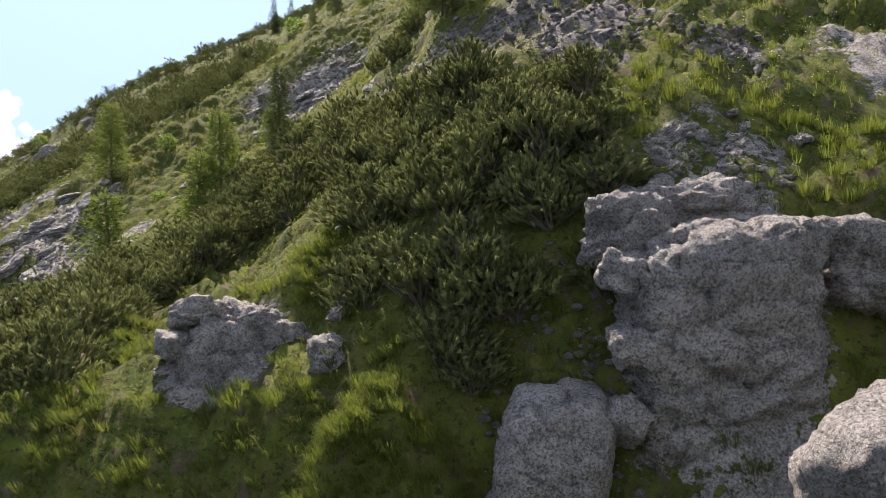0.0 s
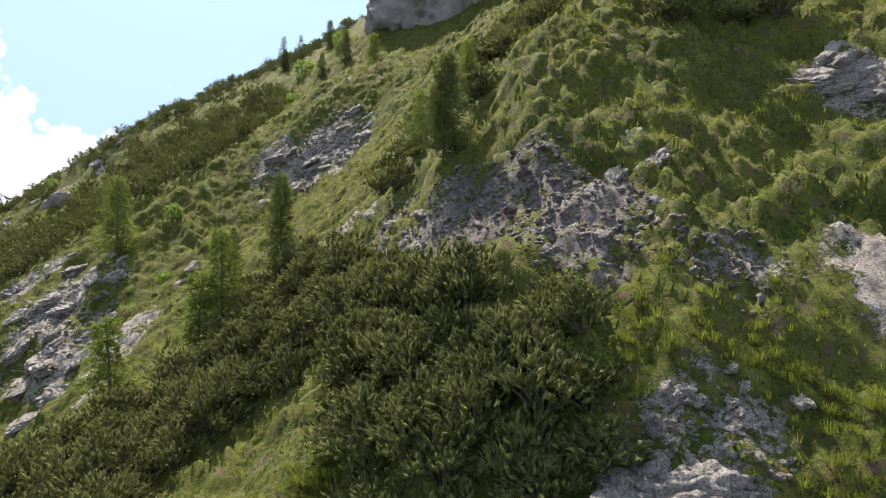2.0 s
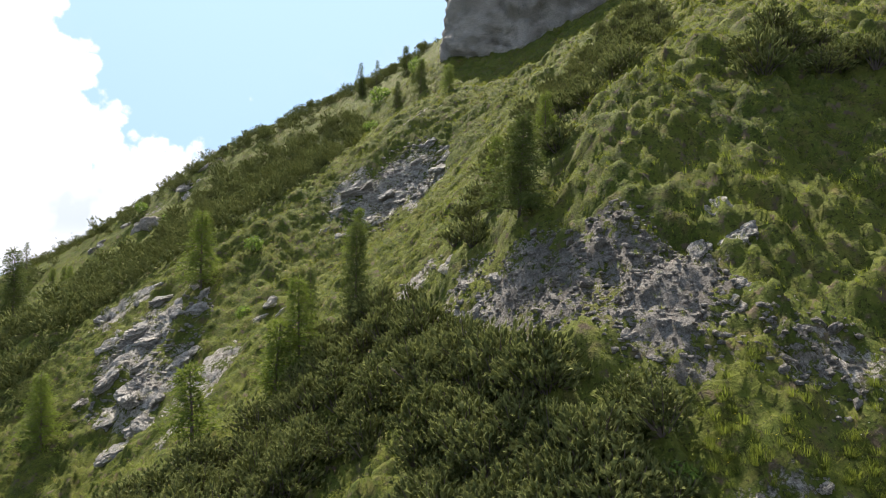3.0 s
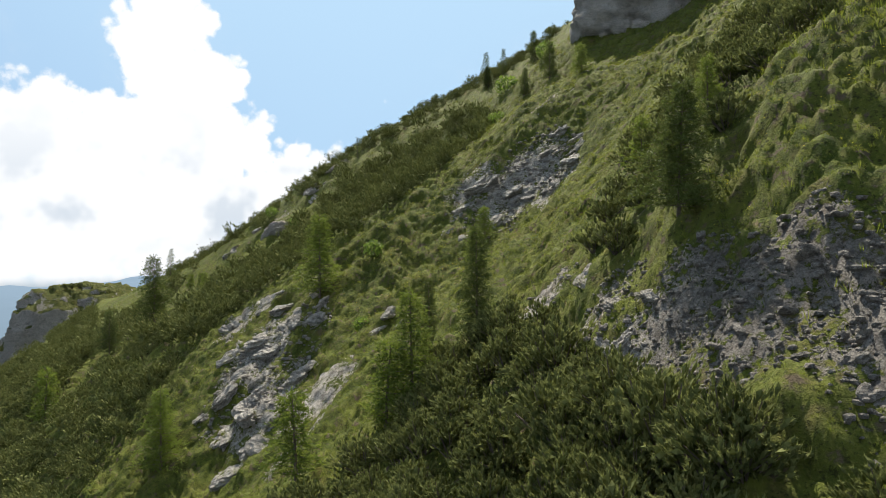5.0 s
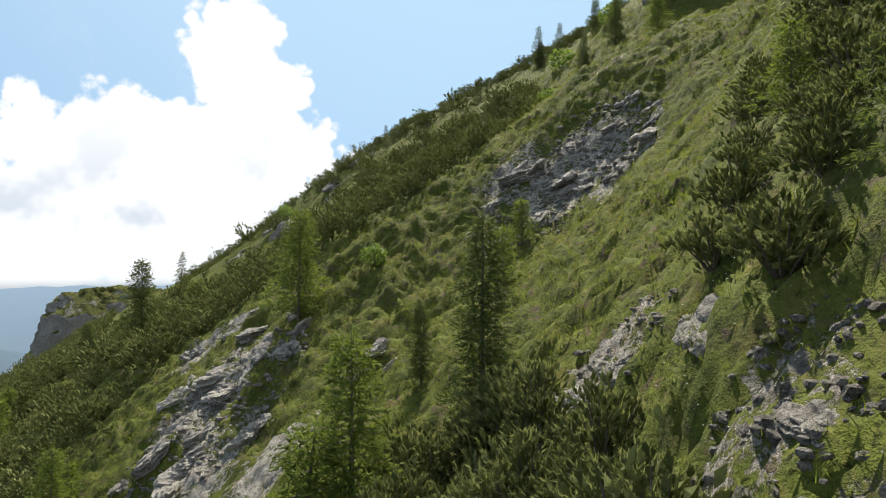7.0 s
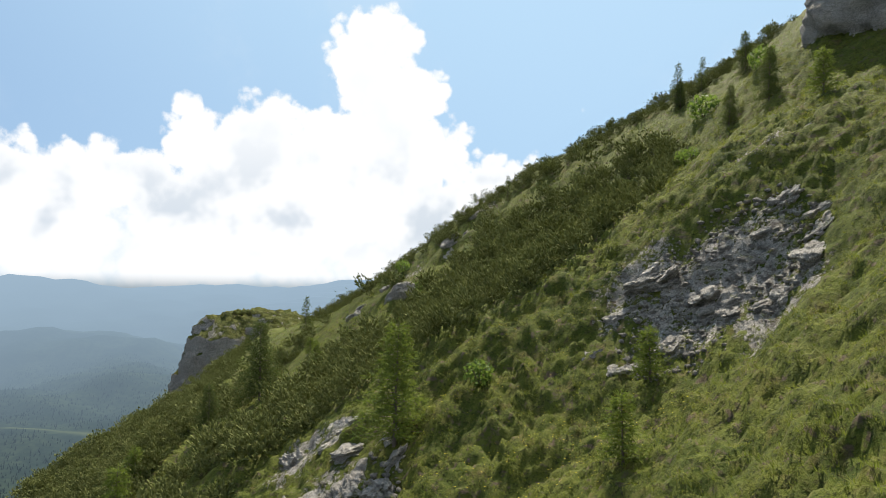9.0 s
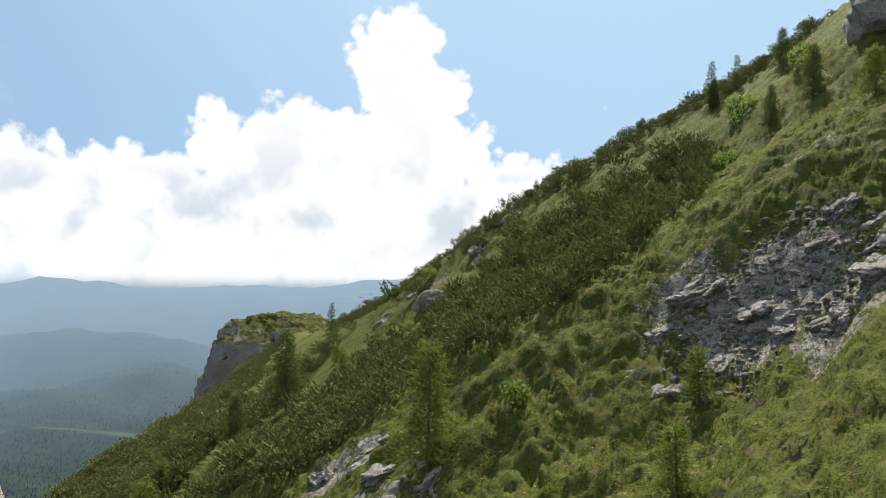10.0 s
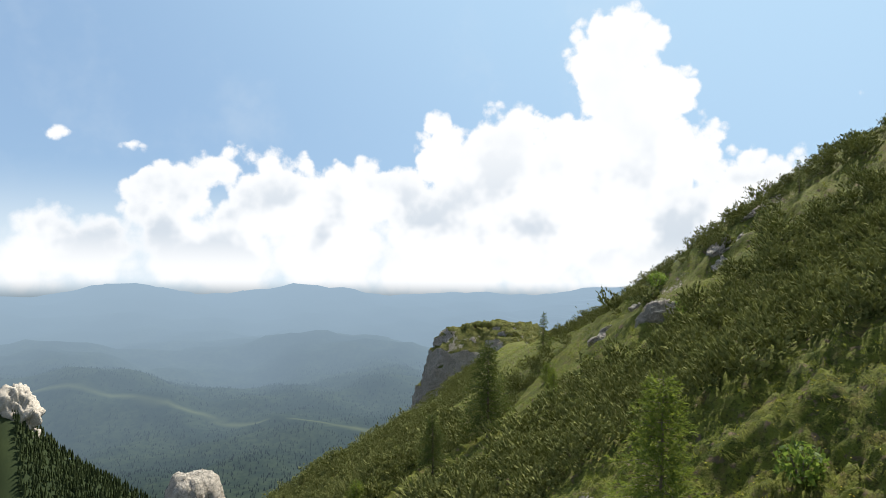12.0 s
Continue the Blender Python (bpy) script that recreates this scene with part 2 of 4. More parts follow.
def make_leaf(name, dark, light, glow, rough=0.6, broad_scale=0.8, sheer=0.45):
    """Needles or blades: the colour changes from tuft to tuft and over the stand."""
    m, n = material(name)
    one = island(n)
    thing = n.add("ShaderNodeObjectInfo").outputs["Random"]
    wide = n.noise(place_of(n), broad_scale, 3.0, 0.6)
    k = n.math("ADD", n.math("MULTIPLY", one, 0.5), n.math("ADD", n.math("MULTIPLY", wide, 0.7), n.math("MULTIPLY", thing, 0.25)))
    c = n.mix(n.ramp(k, 0.3, 1.05), dark, light)
    finish(n, c, rough, through_light=n.mix(0.5, c, glow), specular=0.08, sheer=sheer)
    return m


def make_bark():
    m, n = material("grey_bark")
    where = place_of(n)
    c = n.mix(n.noise(where, 9.0, 5.0, 0.6), (0.06, 0.045, 0.035), (0.16, 0.13, 0.105))
    finish(n, c, 0.9, n.noise(where, 30.0, 4.0, 0.6), 0.02)
    return m


def make_distance(name, near_colour, far_colour, air_glow, near_r, far_r, most):
    """Far country with its distance haze painted in as a blue glow."""
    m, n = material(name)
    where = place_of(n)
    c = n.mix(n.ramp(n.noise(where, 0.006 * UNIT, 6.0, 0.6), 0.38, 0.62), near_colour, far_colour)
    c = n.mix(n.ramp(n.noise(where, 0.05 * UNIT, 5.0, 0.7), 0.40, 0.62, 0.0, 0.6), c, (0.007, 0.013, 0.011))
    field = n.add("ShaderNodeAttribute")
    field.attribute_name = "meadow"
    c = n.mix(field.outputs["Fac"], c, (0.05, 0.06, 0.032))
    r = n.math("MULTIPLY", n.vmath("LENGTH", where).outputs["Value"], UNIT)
    # blue emission takes over with distance, standing in for haze
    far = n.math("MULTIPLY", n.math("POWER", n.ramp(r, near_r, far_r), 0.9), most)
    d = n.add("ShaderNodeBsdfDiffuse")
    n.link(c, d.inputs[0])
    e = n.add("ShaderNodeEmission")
    n.feed(e.inputs[0], air_glow)
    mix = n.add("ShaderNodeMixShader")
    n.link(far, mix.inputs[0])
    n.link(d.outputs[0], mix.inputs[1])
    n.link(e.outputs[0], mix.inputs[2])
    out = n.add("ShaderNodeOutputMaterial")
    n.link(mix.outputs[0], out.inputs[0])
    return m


ROCK, SCREE, GROUND, BARK, KNOLL = make_rock(), make_rock("scree_stone", 0.5), make_ground(), make_bark(), make_knoll()
PINE = make_leaf("mountain_pine_needles", (0.05, 0.064, 0.023), (0.20, 0.212, 0.078), (0.225, 0.245, 0.06), 0.9, 4.5, sheer=0.42)
LARCH = make_leaf("larch_needles", (0.05, 0.08, 0.018), (0.13, 0.17, 0.036), (0.21, 0.26, 0.03), sheer=0.45)
GRASS = make_leaf("grass_blades", (0.04, 0.066, 0.010), (0.13, 0.148, 0.026), (0.175, 0.215, 0.026), 0.85, broad_scale=0.5)
TUSSOCK = make_leaf("tussock_blades", (0.042, 0.062, 0.010), (0.172, 0.175, 0.032), (0.215, 0.232, 0.026), 0.85, broad_scale=0.6)
# darker than LARCH: dark conifers, with ridge trees' shaded near sides painted in
DARK_SHADED_CONIFER = make_leaf("dark_and_shaded_conifer_needles", (0.034, 0.054, 0.017), (0.092, 0.118, 0.032), (0.13, 0.16, 0.028), sheer=0.34)
WOODED = make_leaf("wooded_hillside", (0.03, 0.045, 0.022), (0.06, 0.08, 0.032), (0.05, 0.06, 0.02), 0.9, 0.05)
LEAF = make_leaf("bush_leaves", (0.05, 0.09, 0.02), (0.13, 0.19, 0.04), (0.2, 0.28, 0.04))
YELLOW = make_leaf("yellow_petals", (0.55, 0.42, 0.03), (0.75, 0.62, 0.05), (0.7, 0.55, 0.05))
WHITE = make_leaf("white_petals", (0.62, 0.62, 0.58), (0.8, 0.8, 0.76), (0.7, 0.7, 0.66))
HAZE_GLOW_LAND = make_distance("far_forest_glowing_haze", (0.012, 0.019, 0.015), (0.021, 0.030, 0.019), (0.165, 0.226, 0.285), 950, 4700, 0.97)


# Swells and hollows of the slope: x, y, radius, height
SWELLS = [
    (-10, 30, 5, -0.95), (2, 18, 3, 1.83), (11, 6, 5, -1.84), (-7, 36, 3, -1.59), (-25, 18, 8, -0.84),
    (-43, 42, 3, 1.69), (-19, 36, 5, 0.59), (5, 27, 5, 2.29), (-13, 51, 3, -1.08), (-7, 9, 3, 2.43),
    (2, 12, 3, 2.08), (-7, 42, 3, 1.47), (-7, 54, 3, 1.61), (-28, 36, 3, 1.18), (2, 21, 3, 1.71),
    (8, 39, 5, 1.09), (-31, 27, 3, -1.16), (-16, 24, 3, -1.44), (-40, 51, 3, -0.77), (-10, 33, 3, -0.45),
    (-16, 39, 3, 0.62), (-29, 59, 6, 2.1), (-22, 66, 5, 0.7),
    (-71, 80, 7, -1.4), (7, 22.5, 3, 1.2), (-60, 45, 7, 2.6), (0.2, 7.8, 1.2, -1.3), (5.3, 6.8, 0.9, -1.0), (-9.5, 15.5, 2.2, 1.2),
]
CREST = [(60, 142), (-16, 69.3), (-32, 57.2), (-43, 62), (-60, 68.5), (-90, 91)]     # where the slope rolls over to the far side
BROW = [(15, -25), (-30, 10), (-60, 37.0), (-66, 52), (-62.5, 60.0), (-73.5, 75.0), (-75.5, 86), (-70, 120)]               # where it breaks off into the valley


def beside(x, y, line):
    """Signed distance to a line of corners, positive to its left."""
    best, side = None, None
    for (ax, ay), (bx, by) in zip(line, line[1:]):
        ux, uy = bx - ax, by - ay
        k = np.clip(((x - ax) * ux + (y - ay) * uy) / (ux * ux + uy * uy), 0, 1)
        d = np.hypot(x - ax - k * ux, y - ay - k * uy)
        s = ux * (y - ay) - uy * (x - ax)
        if best is None:
            best, side = d, s
        else:
            side = np.where(d < best, s, side)
            best = np.minimum(d, best)
    return np.sign(side) * best


def roll_off(d, start, soft, steep):
    d = np.maximum(d - start, 0)
    return np.where(d < soft, d * d / (2 * soft), d - soft / 2) * steep


def slope(x, y):
    """Height of the mountainside without its fine relief."""
    x, y = np.asarray(x, float), np.asarray(y, float)
    z = -0.574 + 0.489 * x + 0.539 * y
    for cx, cy, r, h in SWELLS:
        z = z + h * np.exp(-((x - cx) ** 2 + (y - cy) ** 2) / (2 * r * r))
    z = z - roll_off(-beside(x, y, CREST), -2.0, 9.0, 0.95)
    z = z - roll_off(beside(x, y, BROW), 1.0, 7.0, 1.2)
    z = z - roll_off(9.3 - y, 0.0, 0.8, 1.15) * np.clip((x + 11) / 3, 0, 1) * np.clip((y + 8) / 10, 0, 1)     # steep step below the pines
    return z



# ---- the mountainside ----
def ripple(x, y, seed, scale):
    """Cheap smooth noise of unit size from turned sine waves."""
    rng = np.random.default_rng(seed)
    z = np.zeros_like(x)
    for k in range(9):
        a, f, ph = rng.uniform(0, 2 * math.pi), rng.uniform(0.6, 1.6) / scale, rng.uniform(0, 6.28)
        z += np.sin((x * math.cos(a) + y * math.sin(a)) * f * 2 * math.pi + ph)
    return z / 3.0


# Bare rubble and outcrops: x, y, radius along x, radius along y, bareness
BARE = [
    (-0.4, 16.6, 1.4, 1.2, 0.62), (1.2, 15.3, 1.9, 1.5, 0.62), (2.7, 14.0, 1.5, 1.8, 0.62), (3.0, 12.6, 0.9, 0.9, 0.55), (4.9, 12.3, 1.3, 0.9, 0.5),
    (-3.4, 22.2, 0.9, 1.1, 0.6), (-7.2, 37.4, 3.5, 2.3, 0.62), (-9.8, 38.3, 1.8, 1.9, 0.56), (-5.0, 35.4, 1.5, 2.0, 0.56), (-6.4, 41.5, 2.2, 1.0, 0.44),
    (-20.6, 34.4, 1.9, 1.8, 0.56), (-17.6, 31.0, 2.0, 2.9, 0.6), (-15.2, 28.0, 2.0, 2.2, 0.6), (-12.4, 26.6, 1.8, 1.8, 0.56), (-11.6, 23.8, 1.5, 1.6, 0.5),
    (3.2, 8.4, 1.2, 1.2, 1.0), (-3.3, 10.2, 1.0, 1.0, 0.9), (-29.5, 52.5, 1.6, 2.4, 0.42), (-26.0, 57.0, 2.0, 1.6, 0.4), (-5.5, 45.5, 2.2, 1.2, 0.42),
    (3.6, 9.9, 1.6, 0.9, 0.5), (7.2, 12.2, 1.1, 1.6, 0.6), (9.8, 17.2, 1.8, 1.2, 0.6), (-1.6, 18.6, 0.8, 1.0, 0.6),
]

def bareness(x, y):
    b = np.zeros_like(x)
    for cx, cy, rx, ry, k in BARE:
        b = np.maximum(b, k * np.exp(-(((x - cx) / rx) ** 2 + ((y - cy) / ry) ** 2) ** 1.5))
    return b


def cells(u, v, seed, fall=1.0, rise=1.0):
    """Distance to the nearest of one strewn point in each unit cell, and that point's chance value."""
    iu, iv = np.floor(u), np.floor(v)
    best, value = np.full(u.shape, 9.0), np.zeros(u.shape)
    for du in (-1, 0, 1):
        for dv in (-1, 0, 1):
            a, b = iu + du, iv + dv
            h = np.sin(a * 127.1 + b * 311.7 + seed * 17.3) * 43758.5453
            h2 = np.sin(a * 269.5 + b * 183.3 + seed * 9.1) * 24634.6345
            h, h2 = h - np.floor(h), h2 - np.floor(h2)
            du_ = a + 0.15 + 0.7 * h - u
            d = np.hypot(np.where(du_ > 0, du_ * fall, du_ * rise), b + 0.15 + 0.7 * h2 - v)
            value = np.where(d < best, h, value)
            best = np.minimum(d, best)
    return best, value


def step_phase(x, y):
    """Where a place lies between one turf step (0) and the next above it (1)."""
    u = (x * 0.67 + y * 0.74) / 0.52 + 0.75 * ripple(x, y, 5, 2.4) + 0.3 * ripple(x, y, 7, 0.9)
    return u - np.floor(u)


def relief(x, y):
    """Tussock steps and hummocks, and broken rock where it is bare."""
    b = bareness(x, y)
    u = x * 0.67 + y * 0.74                                    # up the slope
    v = -x * 0.74 + y * 0.67                                   # along the contour
    wave = 0.35 * ripple(x, y, 3, 2.6)
    d1, k1 = cells(u / 0.62 + wave, v / 1.0, 1, 1.5, 0.8)
    d2, k2 = cells(u / 0.36 + wave, v / 0.44, 2, 1.4, 0.85)
    humps = (0.55 + 0.6 * k1) * 0.24 * np.sqrt(np.maximum(1 - d1 * d1 * 1.35, 0)) + (0.4 + 0.6 * k2) * 0.18 * np.sqrt(np.maximum(1 - d2 * d2 * 1.3, 0))
    terraced = 1 + 0.7 / (1 + np.exp(np.clip(1.0 - x, -30, 30))) * np.clip((y - 11) / 2, 0, 1)      # bolder steps on the steep flank
    tread = step_phase(x, y)
    lip = np.clip(tread / 0.16, 0, 1) - tread                    # a short riser, then a nearly level tread
    height = 0.13 + 0.07 * ripple(x, y, 8, 5.0)
    z = 0.13 * ripple(x, y, 1, 2.6) + (1 - 0.75 * b) * (terraced * (1.5 * humps - 0.28) + 1.6 * np.clip(height, 0.03, 0.3) * (lip - 0.4))
    d3, k3 = cells(u / 0.55 + 0.2 * wave, v / 0.75, 3)
    d4, k4 = cells(x / 0.33, y / 0.3, 4)
    z = z + b * (0.30 * (k3 - 0.4) * (1 - 0.8 * d3) + 0.10 * (k4 - 0.4) * (1 - d4) + 0.06 * np.abs(ripple(x, y, 6, 0.4)))
    for cx, cy, r, k in ((-0.85, 8.15, 0.72, 1.25), (-1.4, 8.0, 0.5, 0.7), (-0.25, 7.95, 0.5, 0.7), (-2.0, 11.2, 0.6, 0.25), (1.35, 9.1, 0.3, 0.25)):    # grassy mounds
        z = z + k * np.exp(-((x - cx) ** 2 + (y - cy) ** 2) / (r * r))
    return z


def ground_z(x, y):
    x, y = np.asarray(x, float), np.asarray(y, float)
    near = np.exp(-np.maximum(np.hypot(x + 15, y - 35) - 80, 0) / 20)
    return slope(x, y) + relief(x, y) * near


def spread(lo, hi, step, out_lo, out_hi, grow=1.16):
    """Even steps from lo to hi, and widening ones beyond."""
    mid = list(np.arange(lo, hi, step))
    left, s = [], step
    while not left or left[-1] > out_lo:
        s *= grow
        left.append((left[-1] if left else lo) - s)
    right, s = [], step
    while not right or right[-1] < out_hi:
        s *= grow
        right.append((right[-1] if right else mid[-1]) + s)
    return np.array(left[::-1] + mid + right)


def grid_mesh(name, xs, ys, z_of, mat):
    gx, gy = np.meshgrid(xs, ys)
    gz = z_of(gx, gy)
    co = np.stack([gx, gy, gz], -1).reshape(-1, 3)
    w, h = len(xs), len(ys)
    i = (np.arange(h - 1)[:, None] * w + np.arange(w - 1)[None, :]).reshape(-1)
    faces = np.stack([i, i + 1, i + 1 + w, i + w], -1)
    me = bpy.data.meshes.new(name)
    me.from_pydata(co.tolist(), [], faces.tolist())
    me.polygons.foreach_set("use_smooth", [True] * len(me.polygons))
    me.materials.append(mat)
    return me, co


VALLEY = -430.0


def ground_sheet(x, y):
    z = ground_z(x, y)
    return np.maximum(z, VALLEY - 40)


me, co = grid_mesh("ground", spread(-24, 10, 0.1, -420, 160, 1.05), spread(6, 48, 0.1, -150, 420, 1.045), ground_sheet, GROUND)
layer = me.attributes.new("bare", "FLOAT", "POINT")
layer.data.foreach_set("value", bareness(co[:, 0], co[:, 1]))
layer = me.attributes.new("scree", "FLOAT", "POINT")
layer.data.foreach_set("value", np.clip(3.0 - np.hypot(co[:, 0] - 2.0, (co[:, 1] - 14.6)) / 1.4, 0, 1))
ground = tagged(new("ground", me), "steep alpine slope of tussock grass and limestone rubble", "ground", kind="structure")


def far_z(x, y):
    """The wooded valley and the ranges behind it, lower than the eye all the way."""
    r = np.hypot(x, y)
    z = np.interp(r, [300, 900, 1500, 2100, 2450, 2800, 3200, 3500, 3900, 4350, 4600, 4800],
                  [-420, -430, -425, -440, -365, -400, -330, -340, -250, -140, -150, -200])
    z = z + np.interp(r, [800, 2000, 2500, 3800, 4400], [4, 24, 46, 40, 30]) * ripple(x, y, 11, 1100.0)
    z = z + np.interp(r, [800, 2500], [2, 12]) * ripple(x, y, 12, 330.0) + np.interp(r, [1500, 3000], [1, 5]) * ripple(x, y, 13, 130.0)
    return z


def meadow_r(degrees):
    """Where a strip of hay meadow runs through the valley forest."""
    return 1930 + (degrees - 60) * 24 + 6 * np.sin(degrees * 0.9)


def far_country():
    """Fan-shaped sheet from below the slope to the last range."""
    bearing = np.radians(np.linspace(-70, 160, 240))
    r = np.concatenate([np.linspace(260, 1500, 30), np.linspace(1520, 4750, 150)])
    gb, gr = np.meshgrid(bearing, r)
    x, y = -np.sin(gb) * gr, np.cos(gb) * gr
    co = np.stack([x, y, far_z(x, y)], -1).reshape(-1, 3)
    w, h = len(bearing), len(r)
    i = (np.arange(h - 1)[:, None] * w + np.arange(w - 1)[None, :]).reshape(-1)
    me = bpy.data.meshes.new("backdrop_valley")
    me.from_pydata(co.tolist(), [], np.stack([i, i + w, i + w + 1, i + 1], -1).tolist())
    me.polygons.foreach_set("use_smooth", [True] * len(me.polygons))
    me.materials.append(HAZE_GLOW_LAND)
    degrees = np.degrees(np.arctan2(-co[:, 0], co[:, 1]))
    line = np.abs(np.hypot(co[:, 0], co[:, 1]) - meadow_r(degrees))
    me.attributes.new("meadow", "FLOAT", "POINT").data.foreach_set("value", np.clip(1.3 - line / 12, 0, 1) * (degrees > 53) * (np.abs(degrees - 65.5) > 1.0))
    return tagged(new("backdrop_valley", me), "wooded valley and mountain ranges far below, blue haze painted in", "distant hills", kind="structure")


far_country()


def stand(x, y, sink=0.0):
    return float(ground_z(x, y)) - sink



# ---- makers ----
def soup(name, verts, tris, mat, smooth=False):
    """A mesh from arrays of corners and triangles."""
    me = bpy.data.meshes.new(name)
    verts, tris = np.asarray(verts, np.float32), np.asarray(tris, np.int32)
    me.vertices.add(len(verts))
    me.vertices.foreach_set("co", verts.ravel())
    me.loops.add(tris.size)
    me.loops.foreach_set("vertex_index", tris.ravel())
    me.polygons.add(len(tris))
    me.polygons.foreach_set("loop_start", np.arange(0, tris.size, 3, dtype=np.int32))
    me.polygons.foreach_set("use_smooth", np.full(len(tris), smooth))
    me.update(calc_edges=True)
    me.materials.append(mat)
    return me


def part(name, me, parent, label=""):
    ob = new(name, me)
    ob.parent = parent
    if label:
        ob["label"] = label
    return ob


def joined(pieces):
    """Several (corners, triangles) as one."""
    vs, ts, n = [], [], 0
    for v, t in pieces:
        vs.append(v)
        ts.append(t + n)
        n += len(v)
    return np.concatenate(vs), np.concatenate(ts)


def strewn(templates, spots, rng):
    """Copies of the templates at (x, y, z, size, turn, lean_x, lean_y), joined."""
    spots = np.asarray(spots, float)
    pick = rng.integers(len(templates), size=len(spots))
    pieces = []
    for k, (v, t) in enumerate(templates):
        q = spots[pick == k]
        if not len(q):
            continue
        x, y, z, size, turn, lx, ly = [c[:, None] for c in q.T]
        c, s = np.cos(turn), np.sin(turn)
        w = np.stack([(v[:, 0] * c - v[:, 1] * s) * size + x + lx * v[:, 2] * size,
                      (v[:, 0] * s + v[:, 1] * c) * size + y + ly * v[:, 2] * size, v[:, 2] * size + z], -1)
        tt = t[None] + (np.arange(len(q)) * len(v))[:, None, None]
        pieces.append((w.reshape(-1, 3), tt.reshape(-1, 3)))
    return joined(pieces)


def inside(x, y, corners):
    """Whether places lie within an area given by its corners."""
    x, y = np.asarray(x, float), np.asarray(y, float)
    hit = np.zeros(x.shape, bool)
    for (ax, ay), (bx, by) in zip(corners, corners[1:] + corners[:1]):
        if ay != by:
            hit ^= ((ay > y) != (by > y)) & (x < (bx - ax) * (y - ay) / (by - ay) + ax)
    return hit


def scatter(corners, gap, rng, keep=1.0):
    """Jittered points over an area given by its corners."""
    xs, ys = [c[0] for c in corners], [c[1] for c in corners]
    gx, gy = np.meshgrid(np.arange(min(xs), max(xs), gap), np.arange(min(ys), max(ys), gap))
    x, y = (gx + rng.uniform(-0.45, 0.45, gx.shape) * gap).ravel(), (gy + rng.uniform(-0.45, 0.45, gx.shape) * gap).ravel()
    ok = inside(x, y, corners) & (rng.random(len(x)) < keep)
    return list(zip(x[ok].tolist(), y[ok].tolist()))


def tube(path, radii, sides=5):
    """A tapered tube along a path."""
    path = np.asarray(path, float)
    v, t = [], []
    for i, p in enumerate(path):
        d = path[min(i + 1, len(path) - 1)] - path[max(i - 1, 0)]
        d = d / (np.linalg.norm(d) + 1e-9)
        a = np.cross(d, (0.3, 0.9, 0.2))
        a /= np.linalg.norm(a)
        b = np.cross(d, a)
        for k in range(sides):
            w = 2 * math.pi * k / sides
            v.append(p + radii[i] * (math.cos(w) * a + math.sin(w) * b))
        if i:
            for k in range(sides):
                q, r = (i - 1) * sides, i * sides
                k2 = (k + 1) % sides
                t += [(q + k, q + k2, r + k2), (q + k, r + k2, r + k)]
    return np.array(v), np.array(t)


def needles(base, way, length, spread_r, count, width, rng):
    """A bottle-brush shoot: thin needles standing off a short stem."""
    way = way / np.linalg.norm(way)
    a = np.cross(way, (0.3, 0.2, 0.9) if abs(way[2]) < 0.9 else (1, 0, 0))
    a /= np.linalg.norm(a)
    b = np.cross(way, a)
    w = rng.uniform(0, 2 * math.pi, count)
    s = rng.uniform(0.05, 0.95, count) * length
    out = np.cos(w)[:, None] * a + np.sin(w)[:, None] * b
    root = base + way * s[:, None]
    tip = root + out * (spread_r * rng.uniform(0.7, 1.1, count))[:, None] + way * (spread_r * rng.uniform(0.6, 1.5, count))[:, None]
    side = np.cross(out, way) * width / 2
    v = np.stack([root - side, root + side, tip], 1).reshape(-1, 3)
    return v, np.arange(len(v)).reshape(-1, 3)


def spindle(base, way, length, r, rng):
    """The body of a needle shoot: a ragged three-sided spindle."""
    way = way / np.linalg.norm(way)
    a = np.cross(way, (0.3, 0.2, 0.9) if abs(way[2]) < 0.9 else (1, 0, 0))
    a /= np.linalg.norm(a)
    b = np.cross(way, a)
    w = np.arange(3) * 2 * math.pi / 3 + rng.uniform(0, 3)
    ring = np.cos(w)[:, None] * a + np.sin(w)[:, None] * b
    mid = base + way * length * rng.uniform(0.4, 0.75, (3, 1)) + ring * r * rng.uniform(0.7, 1.3, (3, 1))
    v = np.concatenate([[base], mid, [base + way * length]])
    return v, np.array([(0, 2, 1), (0, 3, 2), (0, 1, 3), (1, 2, 4), (2, 3, 4), (3, 1, 4)])


